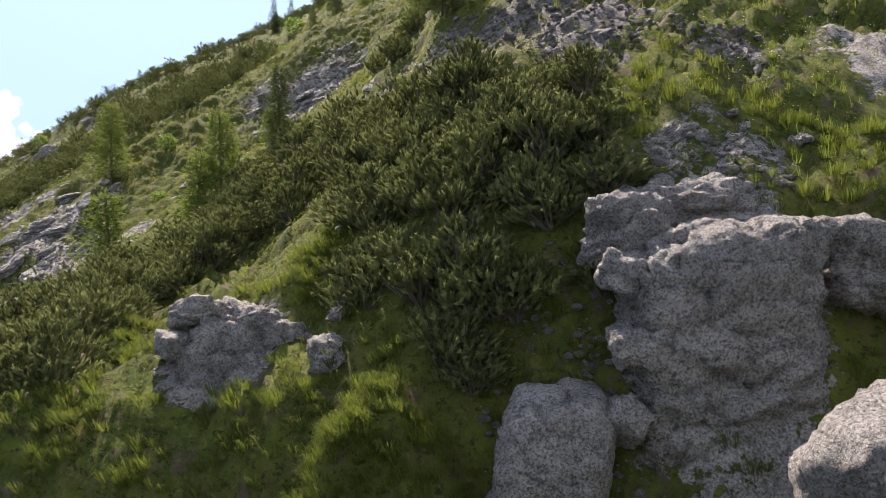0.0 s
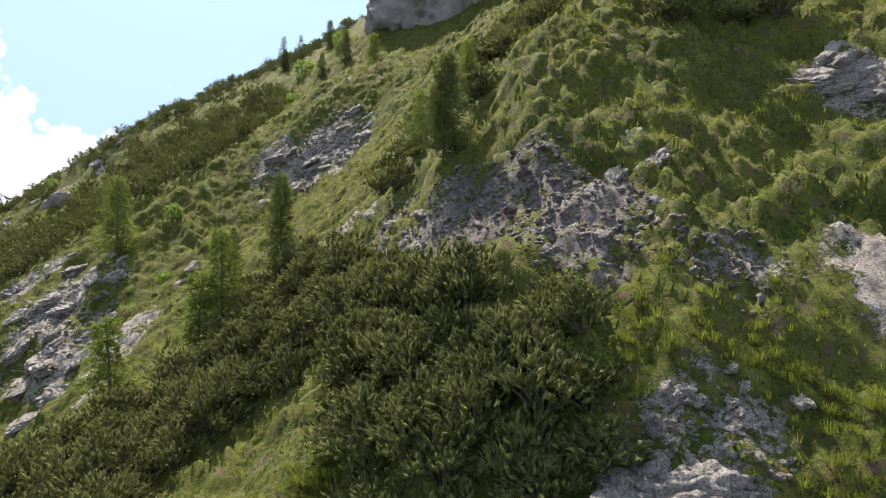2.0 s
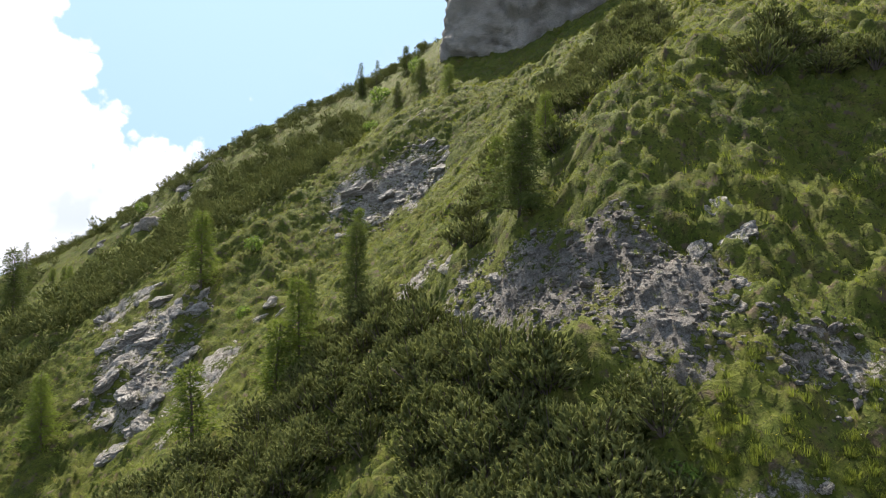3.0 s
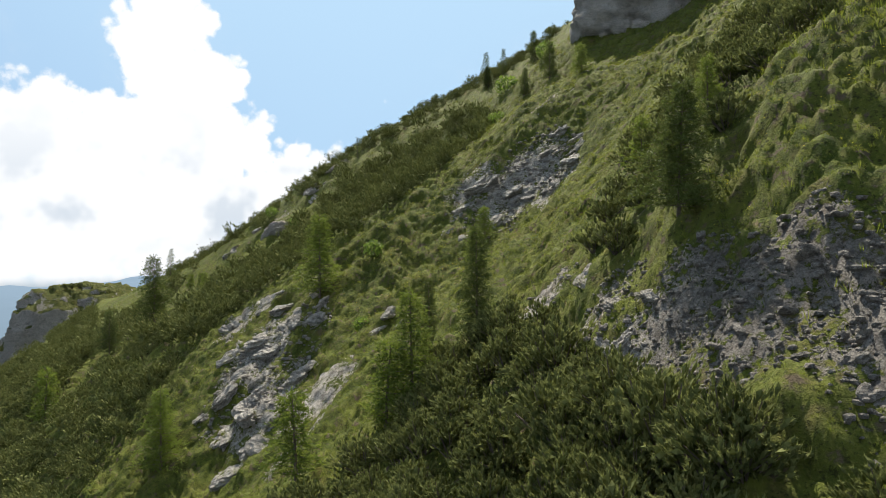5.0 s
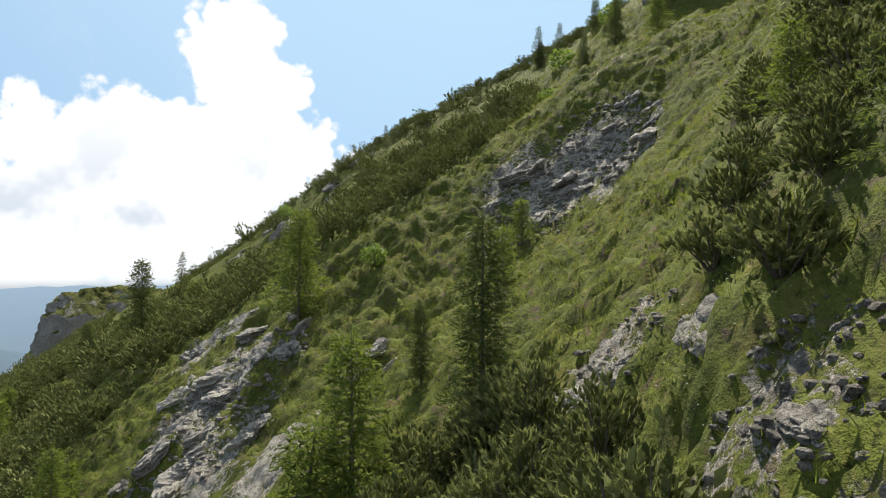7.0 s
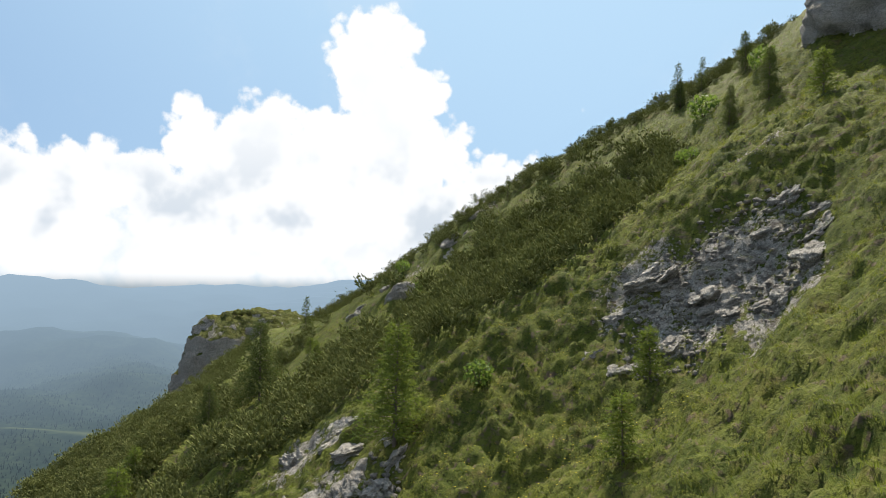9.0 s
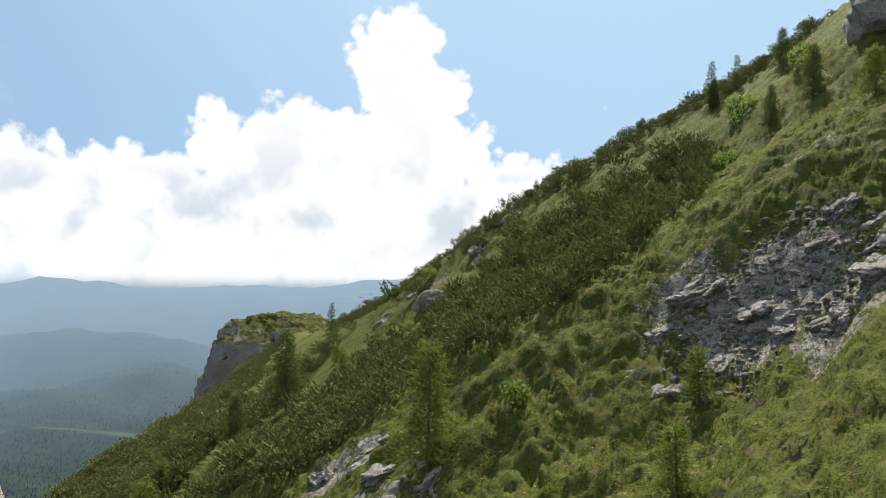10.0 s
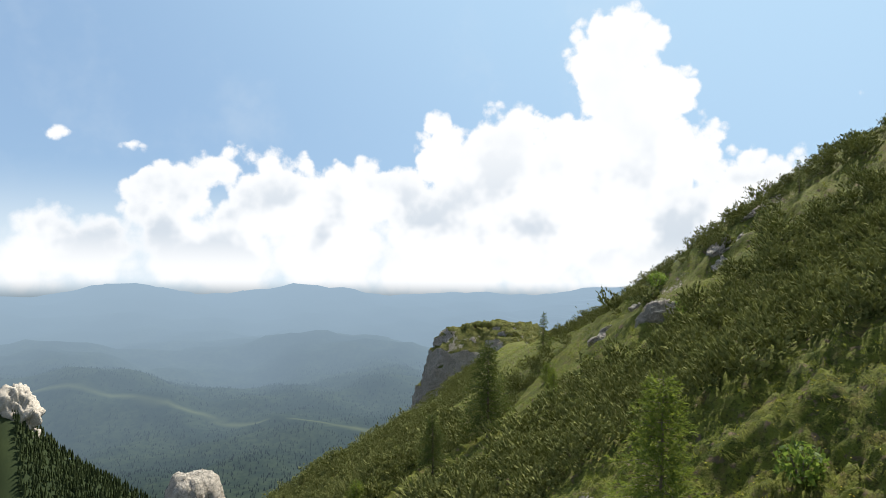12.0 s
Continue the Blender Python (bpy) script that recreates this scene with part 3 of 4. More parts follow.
# ---- mountain pine ----
def pine_shape(seed, heads, shoots, hairs, fat, radius=0.62, tall=0.85):
    """Low dense bush: crooked stems, each ending in a head of upright shoots."""
    rng = np.random.default_rng(seed)
    stems, leaf = [], []
    for k in range(heads):
        a = k * 2.39996 + rng.uniform(-0.3, 0.3)
        r = radius * math.sqrt((k + 0.4) / heads) * rng.uniform(0.85, 1.1)
        h = tall * (1.0 - 0.6 * (r / radius) ** 2) * rng.uniform(0.65, 1.2)
        top = np.array([r * math.cos(a), r * math.sin(a), h])
        stems.append(tube([(0.05 * math.cos(a), 0.05 * math.sin(a), -0.12), top * (0.55, 0.55, 0.35), top * (1, 1, 0.92)], [0.02, 0.014, 0.007], 3))
        for j in range(shoots):
            off = rng.normal(0, 0.08, 3) * (1, 1, 0.7)
            way = np.array([0.75 * math.cos(a) * r / radius, 0.75 * math.sin(a) * r / radius, 1.0]) + rng.normal(0, 0.2, 3) + off * 4
            long = rng.uniform(0.10, 0.17)
            leaf.append(spindle(top + off - (0, 0, 0.16), way, long, fat * rng.uniform(0.6, 0.9), rng))
            if hairs:
                leaf.append(needles(top + off - (0, 0, 0.15), way, long * 0.95, fat * 1.3, hairs, 0.010, rng))
        for j in range(max(4, shoots // 2 + 4)):             # older growth lower on the stem
            p = top * rng.uniform(0.15, 0.9) + rng.normal(0, 0.09, 3)
            side = top * (1.2, 1.2, 0.3) + rng.normal(0, 0.25, 3) + (0, 0, 0.4)
            leaf.append(spindle(p, side, 0.17, fat * 0.9, rng))
            if hairs:
                leaf.append(needles(p, side, 0.17, fat * 1.3, hairs, 0.011, rng))
    return joined(stems), joined(leaf)


STAND_MAIN = [(-3.4, 20.8), (-1.9, 17.4), (-0.1, 14.4), (1.5, 12.4), (2.5, 11.2), (2.6, 10.2), (2.6, 9.5), (2.0, 9.2), (1.5, 9.2), (0.9, 8.8), (0.2, 8.7), (-0.3, 9.0), (-0.6, 9.5), (-1.3, 10.2), (-1.5, 11.3), (-2.0, 13.5), (-2.3, 16.0)]
STAND_SIDE = [(-7.2, 9.4), (-5.6, 10.4), (-5.6, 13.0), (-5.2, 14.9), (-4.2, 15.5), (-3.2, 14.8), (-2.5, 16.3), (-2.8, 18.5), (-3.6, 20.8), (-5.2, 23.0), (-6.6, 22.0), (-7.3, 20.6), (-7.6, 18.4), (-9.5, 18.0), (-11.6, 17.4), (-11.4, 13.0)]
GULLY = [(-1.9, 20.6), (-2.4, 24.0), (-2.3, 27.5), (-1.8, 30.0), (-0.8, 31.5), (1.0, 34.3), (2.1, 36.0), (4.0, 40.0), (6.0, 41.0), (7.0, 34.0), (5.4, 25.5), (2.9, 21.6), (1.2, 20.8), (0.6, 19.2), (-0.9, 19.8), (-1.3, 19.3)]
SHELF = [(6.1, 21.9), (8.3, 21.9), (9.8, 20.4), (9.4, 19.3), (7.8, 20.0), (5.9, 20.2)]
BAND = [(-34.5, 51.3), (-29.8, 46.9), (-26.6, 47.6), (-24.9, 49.6), (-24.3, 53.0), (-22.3, 53.9), (-20.1, 55.3), (-17.5, 56.1), (-15.2, 57.6), (-12.3, 53.5), (-11.0, 47.0), (-12.2, 42.2), (-14.5, 39.8), (-17.1, 38.4),
        (-19.7, 37.5), (-21.7, 36.6), (-23.4, 35.2), (-28.5, 34.4), (-36.0, 35.0), (-48.0, 35.5), (-58.0, 40.0), (-64.5, 50.0), (-67.0, 58.0), (-54.0, 54.5), (-46.7, 52.6), (-41.8, 56.5)]
LOWER = [(-23.5, 34.0), (-21.6, 30.5), (-23.6, 28.5), (-22.0, 25.0), (-33.0, 26.0), (-46.0, 36.5), (-36.0, 34.8), (-28.5, 34.0)]
EDGE = [(-50.0, 63.6), (-40.0, 59.0), (-33.0, 54.4), (-29.0, 55.0), (-26.0, 57.2), (-22.4, 59.2), (-20.0, 61.8), (-16.7, 63.2), (-14.4, 64.6), (-12.4, 66.2), (-9.0, 74.0), (-14.0, 71.5), (-19.0, 68.2), (-24.0, 64.6), (-28.5, 60.8), (-33.0, 58.8), (-41.0, 63.6), (-50.0, 68.0)]
KNOLL_SIDE = [(-58.0, 51.0), (-66.0, 58.0), (-70.0, 66.0), (-69.0, 74.0), (-64.0, 70.0), (-56.0, 62.0), (-50.0, 55.0)]
STRIP = [(-54.0, 54.5), (-46.7, 53.5), (-41.8, 57.0), (-34.5, 51.5), (-24.5, 53.6), (-15.2, 58.0), (-14.4, 66.0), (-22.4, 60.4), (-29.0, 56.2), (-33.0, 55.4), (-40.0, 59.8), (-50.0, 64.0)]
GLADE = [(-37.5, 38.6), (-38.8, 43.8), (-36.4, 46.4), (-40.4, 52.6), (-39.8, 55.6), (-34.0, 53.4), (-30.1, 52.1), (-28.2, 48.8), (-30.2, 47.2), (-31.0, 45.6), (-31.2, 41.4), (-30.8, 37.0)]
PINE_AREAS = [STAND_MAIN, STAND_SIDE, GULLY, SHELF, BAND, LOWER, EDGE, KNOLL_SIDE]


def in_pines(x, y):
    hit = np.zeros(np.shape(x), bool)
    for a in PINE_AREAS:
        hit |= inside(x, y, a)
    return hit & ~inside(x, y, GLADE)


def grow_pines():
    kinds = []
    for k in range(4):
        stems, leaf = pine_shape(20 + k, 24, 9, 13, 0.04)
        kinds.append((soup("stem", *stems, BARK), soup("foliage", *leaf, PINE)))
    rng = np.random.default_rng(5)
    spots = [(p, 0.92) for p in scatter(STAND_MAIN, 0.56, rng, 0.98)] + [(p, 0.88) for p in scatter(STAND_SIDE, 0.76, rng, 0.97)]
    spots += [(p, 0.85) for p in scatter(GULLY, 1.05, rng, 0.8)] + [(p, 0.9) for p in scatter(SHELF, 0.8, rng, 0.9)]
    spots += [((-85.0 + 0.9 * k, 85.4 + 0.5 * k), 1.0) for k in range(3)] + [((1.9, 8.9), 0.5), ((2.6, 22.6), 0.9)]
    for (x, y), s in spots:
        root = tagged(new("mountain_pine"), "dense dark green dwarf mountain pine bush on the slope", "shrub", "mountain pine thicket")
        stems, leaf = kinds[rng.integers(4)]
        part("stem", stems, root)
        part("foliage", leaf, root)
        s *= rng.uniform(0.75, 1.3)
        z = 7.3 if x < -70 else stand(x, y, 0.05)
        root.matrix_basis = pose(x, y, z, rng.uniform(2, 9), rng.uniform(-9, -2), rng.uniform(0, 360)) @ Matrix.Diagonal((s * 1.08, s * 1.08, s * rng.uniform(0.85, 1.2), 1))
    # the thickets farther off, past counting
    far = [pine_shape(40 + k, 10, 6, 5, 0.05)[1] for k in range(5)]
    pts = np.array(scatter(BAND, 0.88, rng, 0.96) + scatter(LOWER, 0.84, rng, 0.92) + scatter(KNOLL_SIDE, 1.0, rng, 0.6))
    pts = np.concatenate([pts[~inside(pts[:, 0], pts[:, 1], GLADE)], scatter(EDGE, 0.62, rng, 0.93), scatter(STRIP, 1.2, rng, 0.16)])
    n = len(pts)
    size = np.where(inside(pts[:, 0], pts[:, 1], EDGE), 0.62, 1.0) * np.clip(0.92 + 0.3 * ripple(pts[:, 0], pts[:, 1], 60, 2.2), 0.45, 1.35)
    spots = np.stack([pts[:, 0], pts[:, 1], ground_z(pts[:, 0], pts[:, 1]) - 0.06, size * rng.uniform(0.8, 1.5, n), rng.uniform(0, 6.28, n), np.full(n, -0.1), np.full(n, -0.12)], -1)
    tagged(new("mountain_pine_thicket", soup("mountain_pine_thicket", *strewn(far, spots, rng), PINE)),
           "dark green belt of dwarf mountain pine along the ridge", "shrubs", kind="stuff")


grow_pines()


# ---- larches and spruces ----
def tree_shape(seed, tall, width, limbs, droop, bushy):
    """Young conifer: straight tapered trunk, whorled limbs, short needle tufts along them."""
    rng = np.random.default_rng(seed)
    lean = rng.normal(0, 0.015, 2) * tall
    trunk = tube([(0, 0, -0.25), (lean[0] * 0.3, lean[1] * 0.3, tall * 0.4), (lean[0], lean[1], tall)], [0.03 + 0.009 * tall, 0.015 + 0.006 * tall, 0.005], 7)
    sticks, leaf = [], []
    for k in range(limbs):
        f = 0.06 + 0.92 * (k + rng.uniform(0, 0.8)) / limbs
        a = k * 2.39996 + rng.uniform(-0.5, 0.5)
        reach = width * (1.02 - f) ** 0.8 * rng.uniform(0.3, 1.25) + 0.05
        root = np.array([lean[0] * f, lean[1] * f, f * tall])
        out = np.array([math.cos(a), math.sin(a), 0])
        mid = root + out * reach * 0.55 + (0, 0, reach * (0.12 - droop * 0.3))
        tip = root + out * reach + (0, 0, reach * (0.22 - droop))
        sticks.append(tube([root, mid, tip], [0.006 + 0.012 * reach, 0.006, 0.003], 3))
        sprays = int(5 + reach * bushy * 1.5)
        for j in range(sprays):
            u = rng.uniform(0.03, 1.0)
            p = root * (1 - u) + tip * u + (mid - (root + tip) / 2) * 4 * u * (1 - u)
            side = np.cross(out, (0, 0, 1)) * rng.normal(0, 0.13) * reach ** 0.5
            way = out * 0.5 + side * 3 + np.array([0, 0, rng.uniform(-0.35, 0.35)]) + rng.normal(0, 0.2, 3)
            leaf.append(needles(p + side, way, rng.uniform(0.14, 0.26), 0.055, 9, 0.022, rng))
    for j in range(6):
        leaf.append(needles(np.array([lean[0], lean[1], tall - 0.08 * j]), np.array([0, 0, 1.0]), 0.1, 0.05, 7, 0.02, rng))
    return joined([trunk] + sticks), joined(leaf)


def grow_trees():
    shapes = {}
    for key, args in {"slim": (4.0, 0.8, 105, 0.35, 24), "full": (3.4, 1.0, 95, 0.25, 18), "small": (1.8, 0.55, 60, 0.15, 13),
                      "wide": (3.8, 1.3, 130, 0.3, 26), "ragged": (3.2, 0.65, 60, 0.5, 12), "dark": (3.4, 1.0, 100, 0.35, 20)}.items():
        tr, lf = tree_shape(sum(map(ord, key)), *args)
        shapes[key] = (args[0], soup("trunk", *tr, BARK, True), soup("crown", *lf, DARK_SHADED_CONIFER if key in ("slim", "wide", "ragged", "dark") else LARCH))
    words = {"slim": "slender upright young larch with drooping green limbs", "full": "bushy young larch with bright green needles",
             "small": "small light green larch sapling on the slope", "wide": "broad dense conifer beside the rocky gully",
             "ragged": "thin ragged conifer standing on the ridge", "dark": "dense dark green young conifer on the slope"}
    rng = np.random.default_rng(9)
    spots = [
        ("full", -15.8, 33.3, 3.9), ("slim", -5.5, 23.2, 3.3), ("slim", -8.1, 26.6, 1.8), ("full", -6.8, 21.4, 3.2), ("small", -7.5, 21.2, 2.3),
        ("small", -9.6, 20.2, 2.3), ("full", -19.0, 26.4, 3.3), ("small", -19.8, 27.4, 2.2), ("dark", -35.3, 45.4, 4.9), ("dark", -37.3, 43.3, 3.1),
        ("small", -39.3, 39.8, 2.2), ("small", -35.1, 35.9, 3.4), ("ragged", -44.8, 58.9, 2.9), ("wide", -0.1, 18.3, 2.7), ("small", -8.3, 35.1, 1.5),
        ("small", -7.6, 30.9, 1.6), ("small", -32.5, 47.4, 1.2),
    ]
    spots += [("ragged", -15.3, 63.0, 2.8), ("dark", -14.9, 62.4, 1.9), ("ragged", -14.2, 64.8, 2.4), ("dark", -11.0, 62.8, 3.0), ("dark", -7.7, 50.3, 2.6),
              ("small", -5.0, 45.0, 1.8), ("ragged", -24.8, 57.2, 1.8), ("small", -36.2, 50.6, 1.2), ("small", -33.7, 48.5, 1.2), ("full", 0.6, 21.0, 1.7),
              ("dark", -9.6, 51.2, 2.0), ("small", -1.0, 24.8, 1.6)]
    for kind, x, y, tall in spots:
        base, trunk, crown = shapes[kind]
        s = tall / base
        m = pose(x, y, stand(x, y), rng.uniform(-2, 2), rng.uniform(-2, 2), rng.uniform(0, 360)) @ Matrix.Diagonal((s * rng.uniform(0.9, 1.15), s * rng.uniform(0.9, 1.15), s, 1))
        root = tagged(new("larch_tree"), words[kind], "tree", "young conifers on the slope")
        part("trunk", trunk, root)
        part("crown", crown, root)
        root.matrix_basis = m


grow_trees()



# ---- limestone ----
def boulder(seed, cuts, radii, box=3.0, rough=0.16, ledge=0.05, ledges=5.0, size=1.0, flat=1.0):
    """A weathered block: rounded box, broken by faults, ledges and pitting."""
    bm = bmesh.new()
    bmesh.ops.create_icosphere(bm, subdivisions=cuts, radius=1.0)
    off = Vector((seed * 7.31, seed * 3.17, seed * 1.73))
    for v in bm.verts:
        p = v.co.copy()
        k = (abs(p.x) ** box + abs(p.y) ** box + abs(p.z) ** box) ** (-1.0 / box)
        p *= k
        q = Vector((p.x * radii[0], p.y * radii[1], p.z * radii[2])) / size
        big = noise.fractal(q * 0.7 + off, 0.9, 2.1, 3)
        bent = q + 0.18 * noise.noise_vector(q * 1.7 + off)
        bent.z *= flat
        cell, at = noise.voronoi(bent * 1.15 + off)
        cell2, at2 = noise.voronoi(Vector((bent.x, bent.y, bent.z * 1.8)) * 2.9 + off)
        chip, chip2 = noise.noise(at[0] * 5.3), noise.noise(at2[0] * 5.3)
        chip3 = noise.noise(noise.voronoi(bent * 7.0 + off)[1][0] * 5.3) if cuts > 4 else 0.0
        fine = noise.fractal(q * 8.0 + off, 0.5, 2.3, 4)
        step = (q.z * ledges / 2 + 0.9 * noise.noise(q * 0.8 + off)) % 1.0
        gap = max(0.0, 1 - (cell[1] - cell[0]) / 0.12)
        gap2 = max(0.0, 1 - (cell2[1] - cell2[0]) / 0.16)
        d = rough * (0.7 * big + 0.9 * chip - 0.4 * gap + 0.4 * chip2 - 0.12 * gap2 + 0.26 * chip3 + 0.2 * fine) + ledge * (step - 0.5) * (1 - abs(v.co.z))
        v.co = Vector((p.x * radii[0], p.y * radii[1], p.z * radii[2])) + v.co.normalized() * d * size
    me = bpy.data.meshes.new("boulder")
    bm.to_mesh(me)
    bm.free()
    me.polygons.foreach_set("use_smooth", [True] * len(me.polygons))
    me.materials.append(ROCK)
    return me


def set_rock(name, label, me, x, y, z, turn=(0, 0, 0), group=""):
    ob = tagged(new(name, me), label, "rock", group)
    ob.matrix_basis = pose(x, y, z, *turn)
    return ob


OUT = "pale grey weathered limestone outcrop with ledges and lichen"
great = set_rock("rock_outcrop", "large blocky grey limestone outcrop with a bright flat top", boulder(1, 6, (1.1, 0.95, 1.8), 6.0, 0.17, 0.10, 4.0, flat=2.2), 3.08, 8.75, 4.75, (6, -3, 6))
for k, (x, y, z, r) in enumerate(((2.1, 8.0, 5.2, 0.34), (2.05, 8.3, 6.0, 0.36), (1.9, 7.9, 4.4, 0.3), (2.3, 8.6, 6.5, 0.3), (3.9, 8.1, 6.3, 0.34))):
    piece = part("block", boulder(14 + k, 4, (1.0, 0.8, 0.7), 4.2, 0.24, 0.08, flat=1.6), great, "loose block on the outcrop")
    piece.matrix_basis = great.matrix_basis.inverted() @ pose(x, y, z, 20 * k, 13 * k, 50 * k) @ Matrix.Scale(r, 4)
set_rock("rock_outcrop", OUT, boulder(2, 5, (0.62, 0.6, 1.05), 4.5, 0.12, 0.04, flat=1.5), 1.1, 8.25, 3.7, (12, 6, -6))
set_rock("rock_outcrop", "pale rounded limestone block beside the dark cleft", boulder(3, 5, (0.85, 0.75, 1.25), 3.2, 0.16, 0.05, flat=1.5), 3.72, 5.5, 4.05, (0, -20, 20))
set_rock("rock_outcrop", OUT, boulder(4, 5, (0.75, 0.6, 0.5), 4.0, 0.2, 0.06, flat=2.0), 4.95, 8.6, 6.1, (0, 8, 10))
set_rock("rock_outcrop", "stepped grey limestone ledge in the turf", boulder(13, 5, (1.0, 0.55, 0.5), 4.0, 0.26, 0.10, 6.0, flat=2.6), 3.3, 9.55, 6.75, (8, -5, 12))
set_rock("rock_outcrop", OUT, boulder(15, 5, (0.5, 0.4, 0.5), 3.5, 0.2, 0.08, 6.0, flat=2.0), 2.15, 8.95, 6.45, (0, 10, 30))
split = set_rock("rock_outcrop", "cracked grey limestone block with stepped ledges", boulder(5, 6, (0.92, 0.85, 1.9), 5.0, 0.22, 0.12, 6.0, flat=2.4), -3.15, 10.7, 3.6, (4, 6, 12))
for k, (x, y, z, r) in enumerate(((-2.5, 10.0, 4.75, 0.34), (-3.75, 10.1, 5.0, 0.36), (-2.6, 9.95, 4.1, 0.36), (-3.6, 10.3, 5.4, 0.42), (-2.75, 10.2, 5.3, 0.3))):
    piece = part("block", boulder(24 + k, 4, (1.0, 0.8, 0.5), 4.2, 0.26, 0.08, flat=2.0), split, "loose block on the outcrop")
    piece.matrix_basis = split.matrix_basis.inverted() @ pose(x, y, z, 8 * k, 5 * k, 50 * k) @ Matrix.Scale(r, 4)
set_rock("rock_outcrop", OUT, boulder(7, 5, (0.6, 0.5, 1.0), 3.4, 0.2, 0.06, flat=2.0), -4.5, 9.6, 2.75, (0, -10, -20))
set_rock("rock_outcrop", OUT, boulder(6, 4, (0.2, 0.18, 0.2), 3.0, 0.3, 0.08, 6.0, flat=1.5), -1.6, 9.6, stand(-1.6, 9.6) + 0.08, (0, -12, 10))
set_rock("rock_cliff", "grey limestone cliff rising above the grass", boulder(8, 6, (7.4, 4.8, 9.0), 2.9, 0.28, 0.08, 3.0, 3.0, flat=0.9), 0.5, 55.4, 28.4, (0, 4, -14))
KNOLL_X, KNOLL_Y = -84.6, 91.2
knoll = boulder(9, 6, (13.0, 12.0, 13.5), 2.5, 0.24, 0.06, 3.0, 5.0, flat=0.6)
knoll.materials.clear()
knoll.materials.append(KNOLL)
set_rock("rock_knoll", "rounded limestone knoll with a grassy top above the valley", knoll, KNOLL_X, KNOLL_Y, -5.6, (0, 0, 30))
set_rock("rock_pinnacle", "pale limestone pinnacle standing over the valley", boulder(10, 5, (2.2, 2.2, 12.5), 5.0, 0.2, 0.1, 2.0, 2.0), -61.0, 38.4, -12.6)
set_rock("rock_outcrop", "pale limestone crag among the ridge shrubs", boulder(11, 5, (1.35, 0.8, 0.7), 4.0, 0.3, 0.12, 4.0, flat=1.6), -28.5, 50.6, 13.3, (0, -40, -35))


def outcrops():
    """Half-buried slabs and blocks breaking through the turf."""
    rng = np.random.default_rng(31)
    kinds = [boulder(50 + k, 4, (1.0, 0.8, 0.5), 5.0, 0.36, 0.16, 6.0) for k in range(5)]
    for me in kinds:
        me.polygons.foreach_set("use_smooth", [False] * len(me.polygons))
    spots = []
    for (cx, cy, rx, ry), count, lo, hi in (((-17.5, 31.5, 2.2, 3.4), 16, 0.35, 0.8), ((-14.2, 27.5, 2.6, 2.4), 14, 0.35, 0.8), ((-20.2, 34.6, 1.6, 1.4), 8, 0.4, 0.8),
                                            ((-7.3, 37.2, 3.2, 2.6), 26, 0.25, 0.62), ((-3.4, 22.0, 0.6, 0.7), 5, 0.2, 0.38), ((-1.2, 17.4, 0.7, 0.8), 5, 0.2, 0.34),
                                            ((-1.9, 20.6, 0.4, 0.6), 3, 0.25, 0.45), ((-27.0, 55.0, 1.4, 2.0), 7, 0.4, 0.8), ((9.8, 17.4, 1.2, 0.8), 6, 0.4, 0.75),
                                            ((-1.9, 12.5, 0.5, 0.4), 3, 0.2, 0.32), ((2.2, 9.0, 0.5, 0.5), 5, 0.2, 0.32), ((4.0, 10.0, 1.5, 0.5), 10, 0.1, 0.22),
                                            ((-1.7, 10.2, 0.3, 0.3), 2, 0.16, 0.24), ((-11.2, 29.8, 1.0, 0.7), 4, 0.3, 0.55), ((4.4, 15.0, 1.0, 1.6), 6, 0.3, 0.5),
                                            ((-32.0, 52.0, 2.0, 1.4), 5, 0.3, 0.6)):
        for k in range(count):
            a, r = rng.uniform(0, 6.28), math.sqrt(rng.random())
            spots.append((cx + rx * r * math.cos(a), cy + ry * r * math.sin(a), rng.uniform(lo, hi)))
    for x, y, s in spots:
        ob = set_rock("rock", "grey limestone slab half buried in the slope", kinds[rng.integers(5)], x, y, 0, (0, 0, 0), "limestone slabs on the slope")
        lie = Vector((0, 0, 1)).rotation_difference(Vector((-0.4 + rng.normal(0, 0.16), -0.45 + rng.normal(0, 0.16), 1.0))).to_matrix().to_4x4()
        ob.matrix_basis = Matrix.Translation((x, y, stand(x, y) - 0.2 * s)) @ lie @ pose(0, 0, 0, 0, 0, rng.uniform(0, 360)) @ Matrix.Diagonal((s, s * rng.uniform(0.6, 1.0), s * rng.uniform(0.42, 0.75), 1))


outcrops()


# ---- the wooded spur across the cleft ----
def spur_z(x, y):
    x, y = np.asarray(x, float), np.asarray(y, float)
    return -54 - 0.95 * np.maximum(y - 62, 0) - 0.4 * np.maximum(62 - y, 0) - 0.75 * np.abs(x + 412) + 5 * ripple(x, y, 21, 60.0)


me, co = grid_mesh("backdrop_spur", np.linspace(-640, -300, 60), np.linspace(-60, 260, 60), spur_z, WOODED)
tagged(new("backdrop_spur", me), "dark wooded mountain spur across the cleft", "hillside", kind="structure")
set_rock("rock_tower", "pale limestone tower on the wooded spur", boulder(12, 5, (11.0, 10.0, 21.0), 3.2, 0.4, 0.12, 3.0, 9.0), -411.0, 62.0, -67.0)


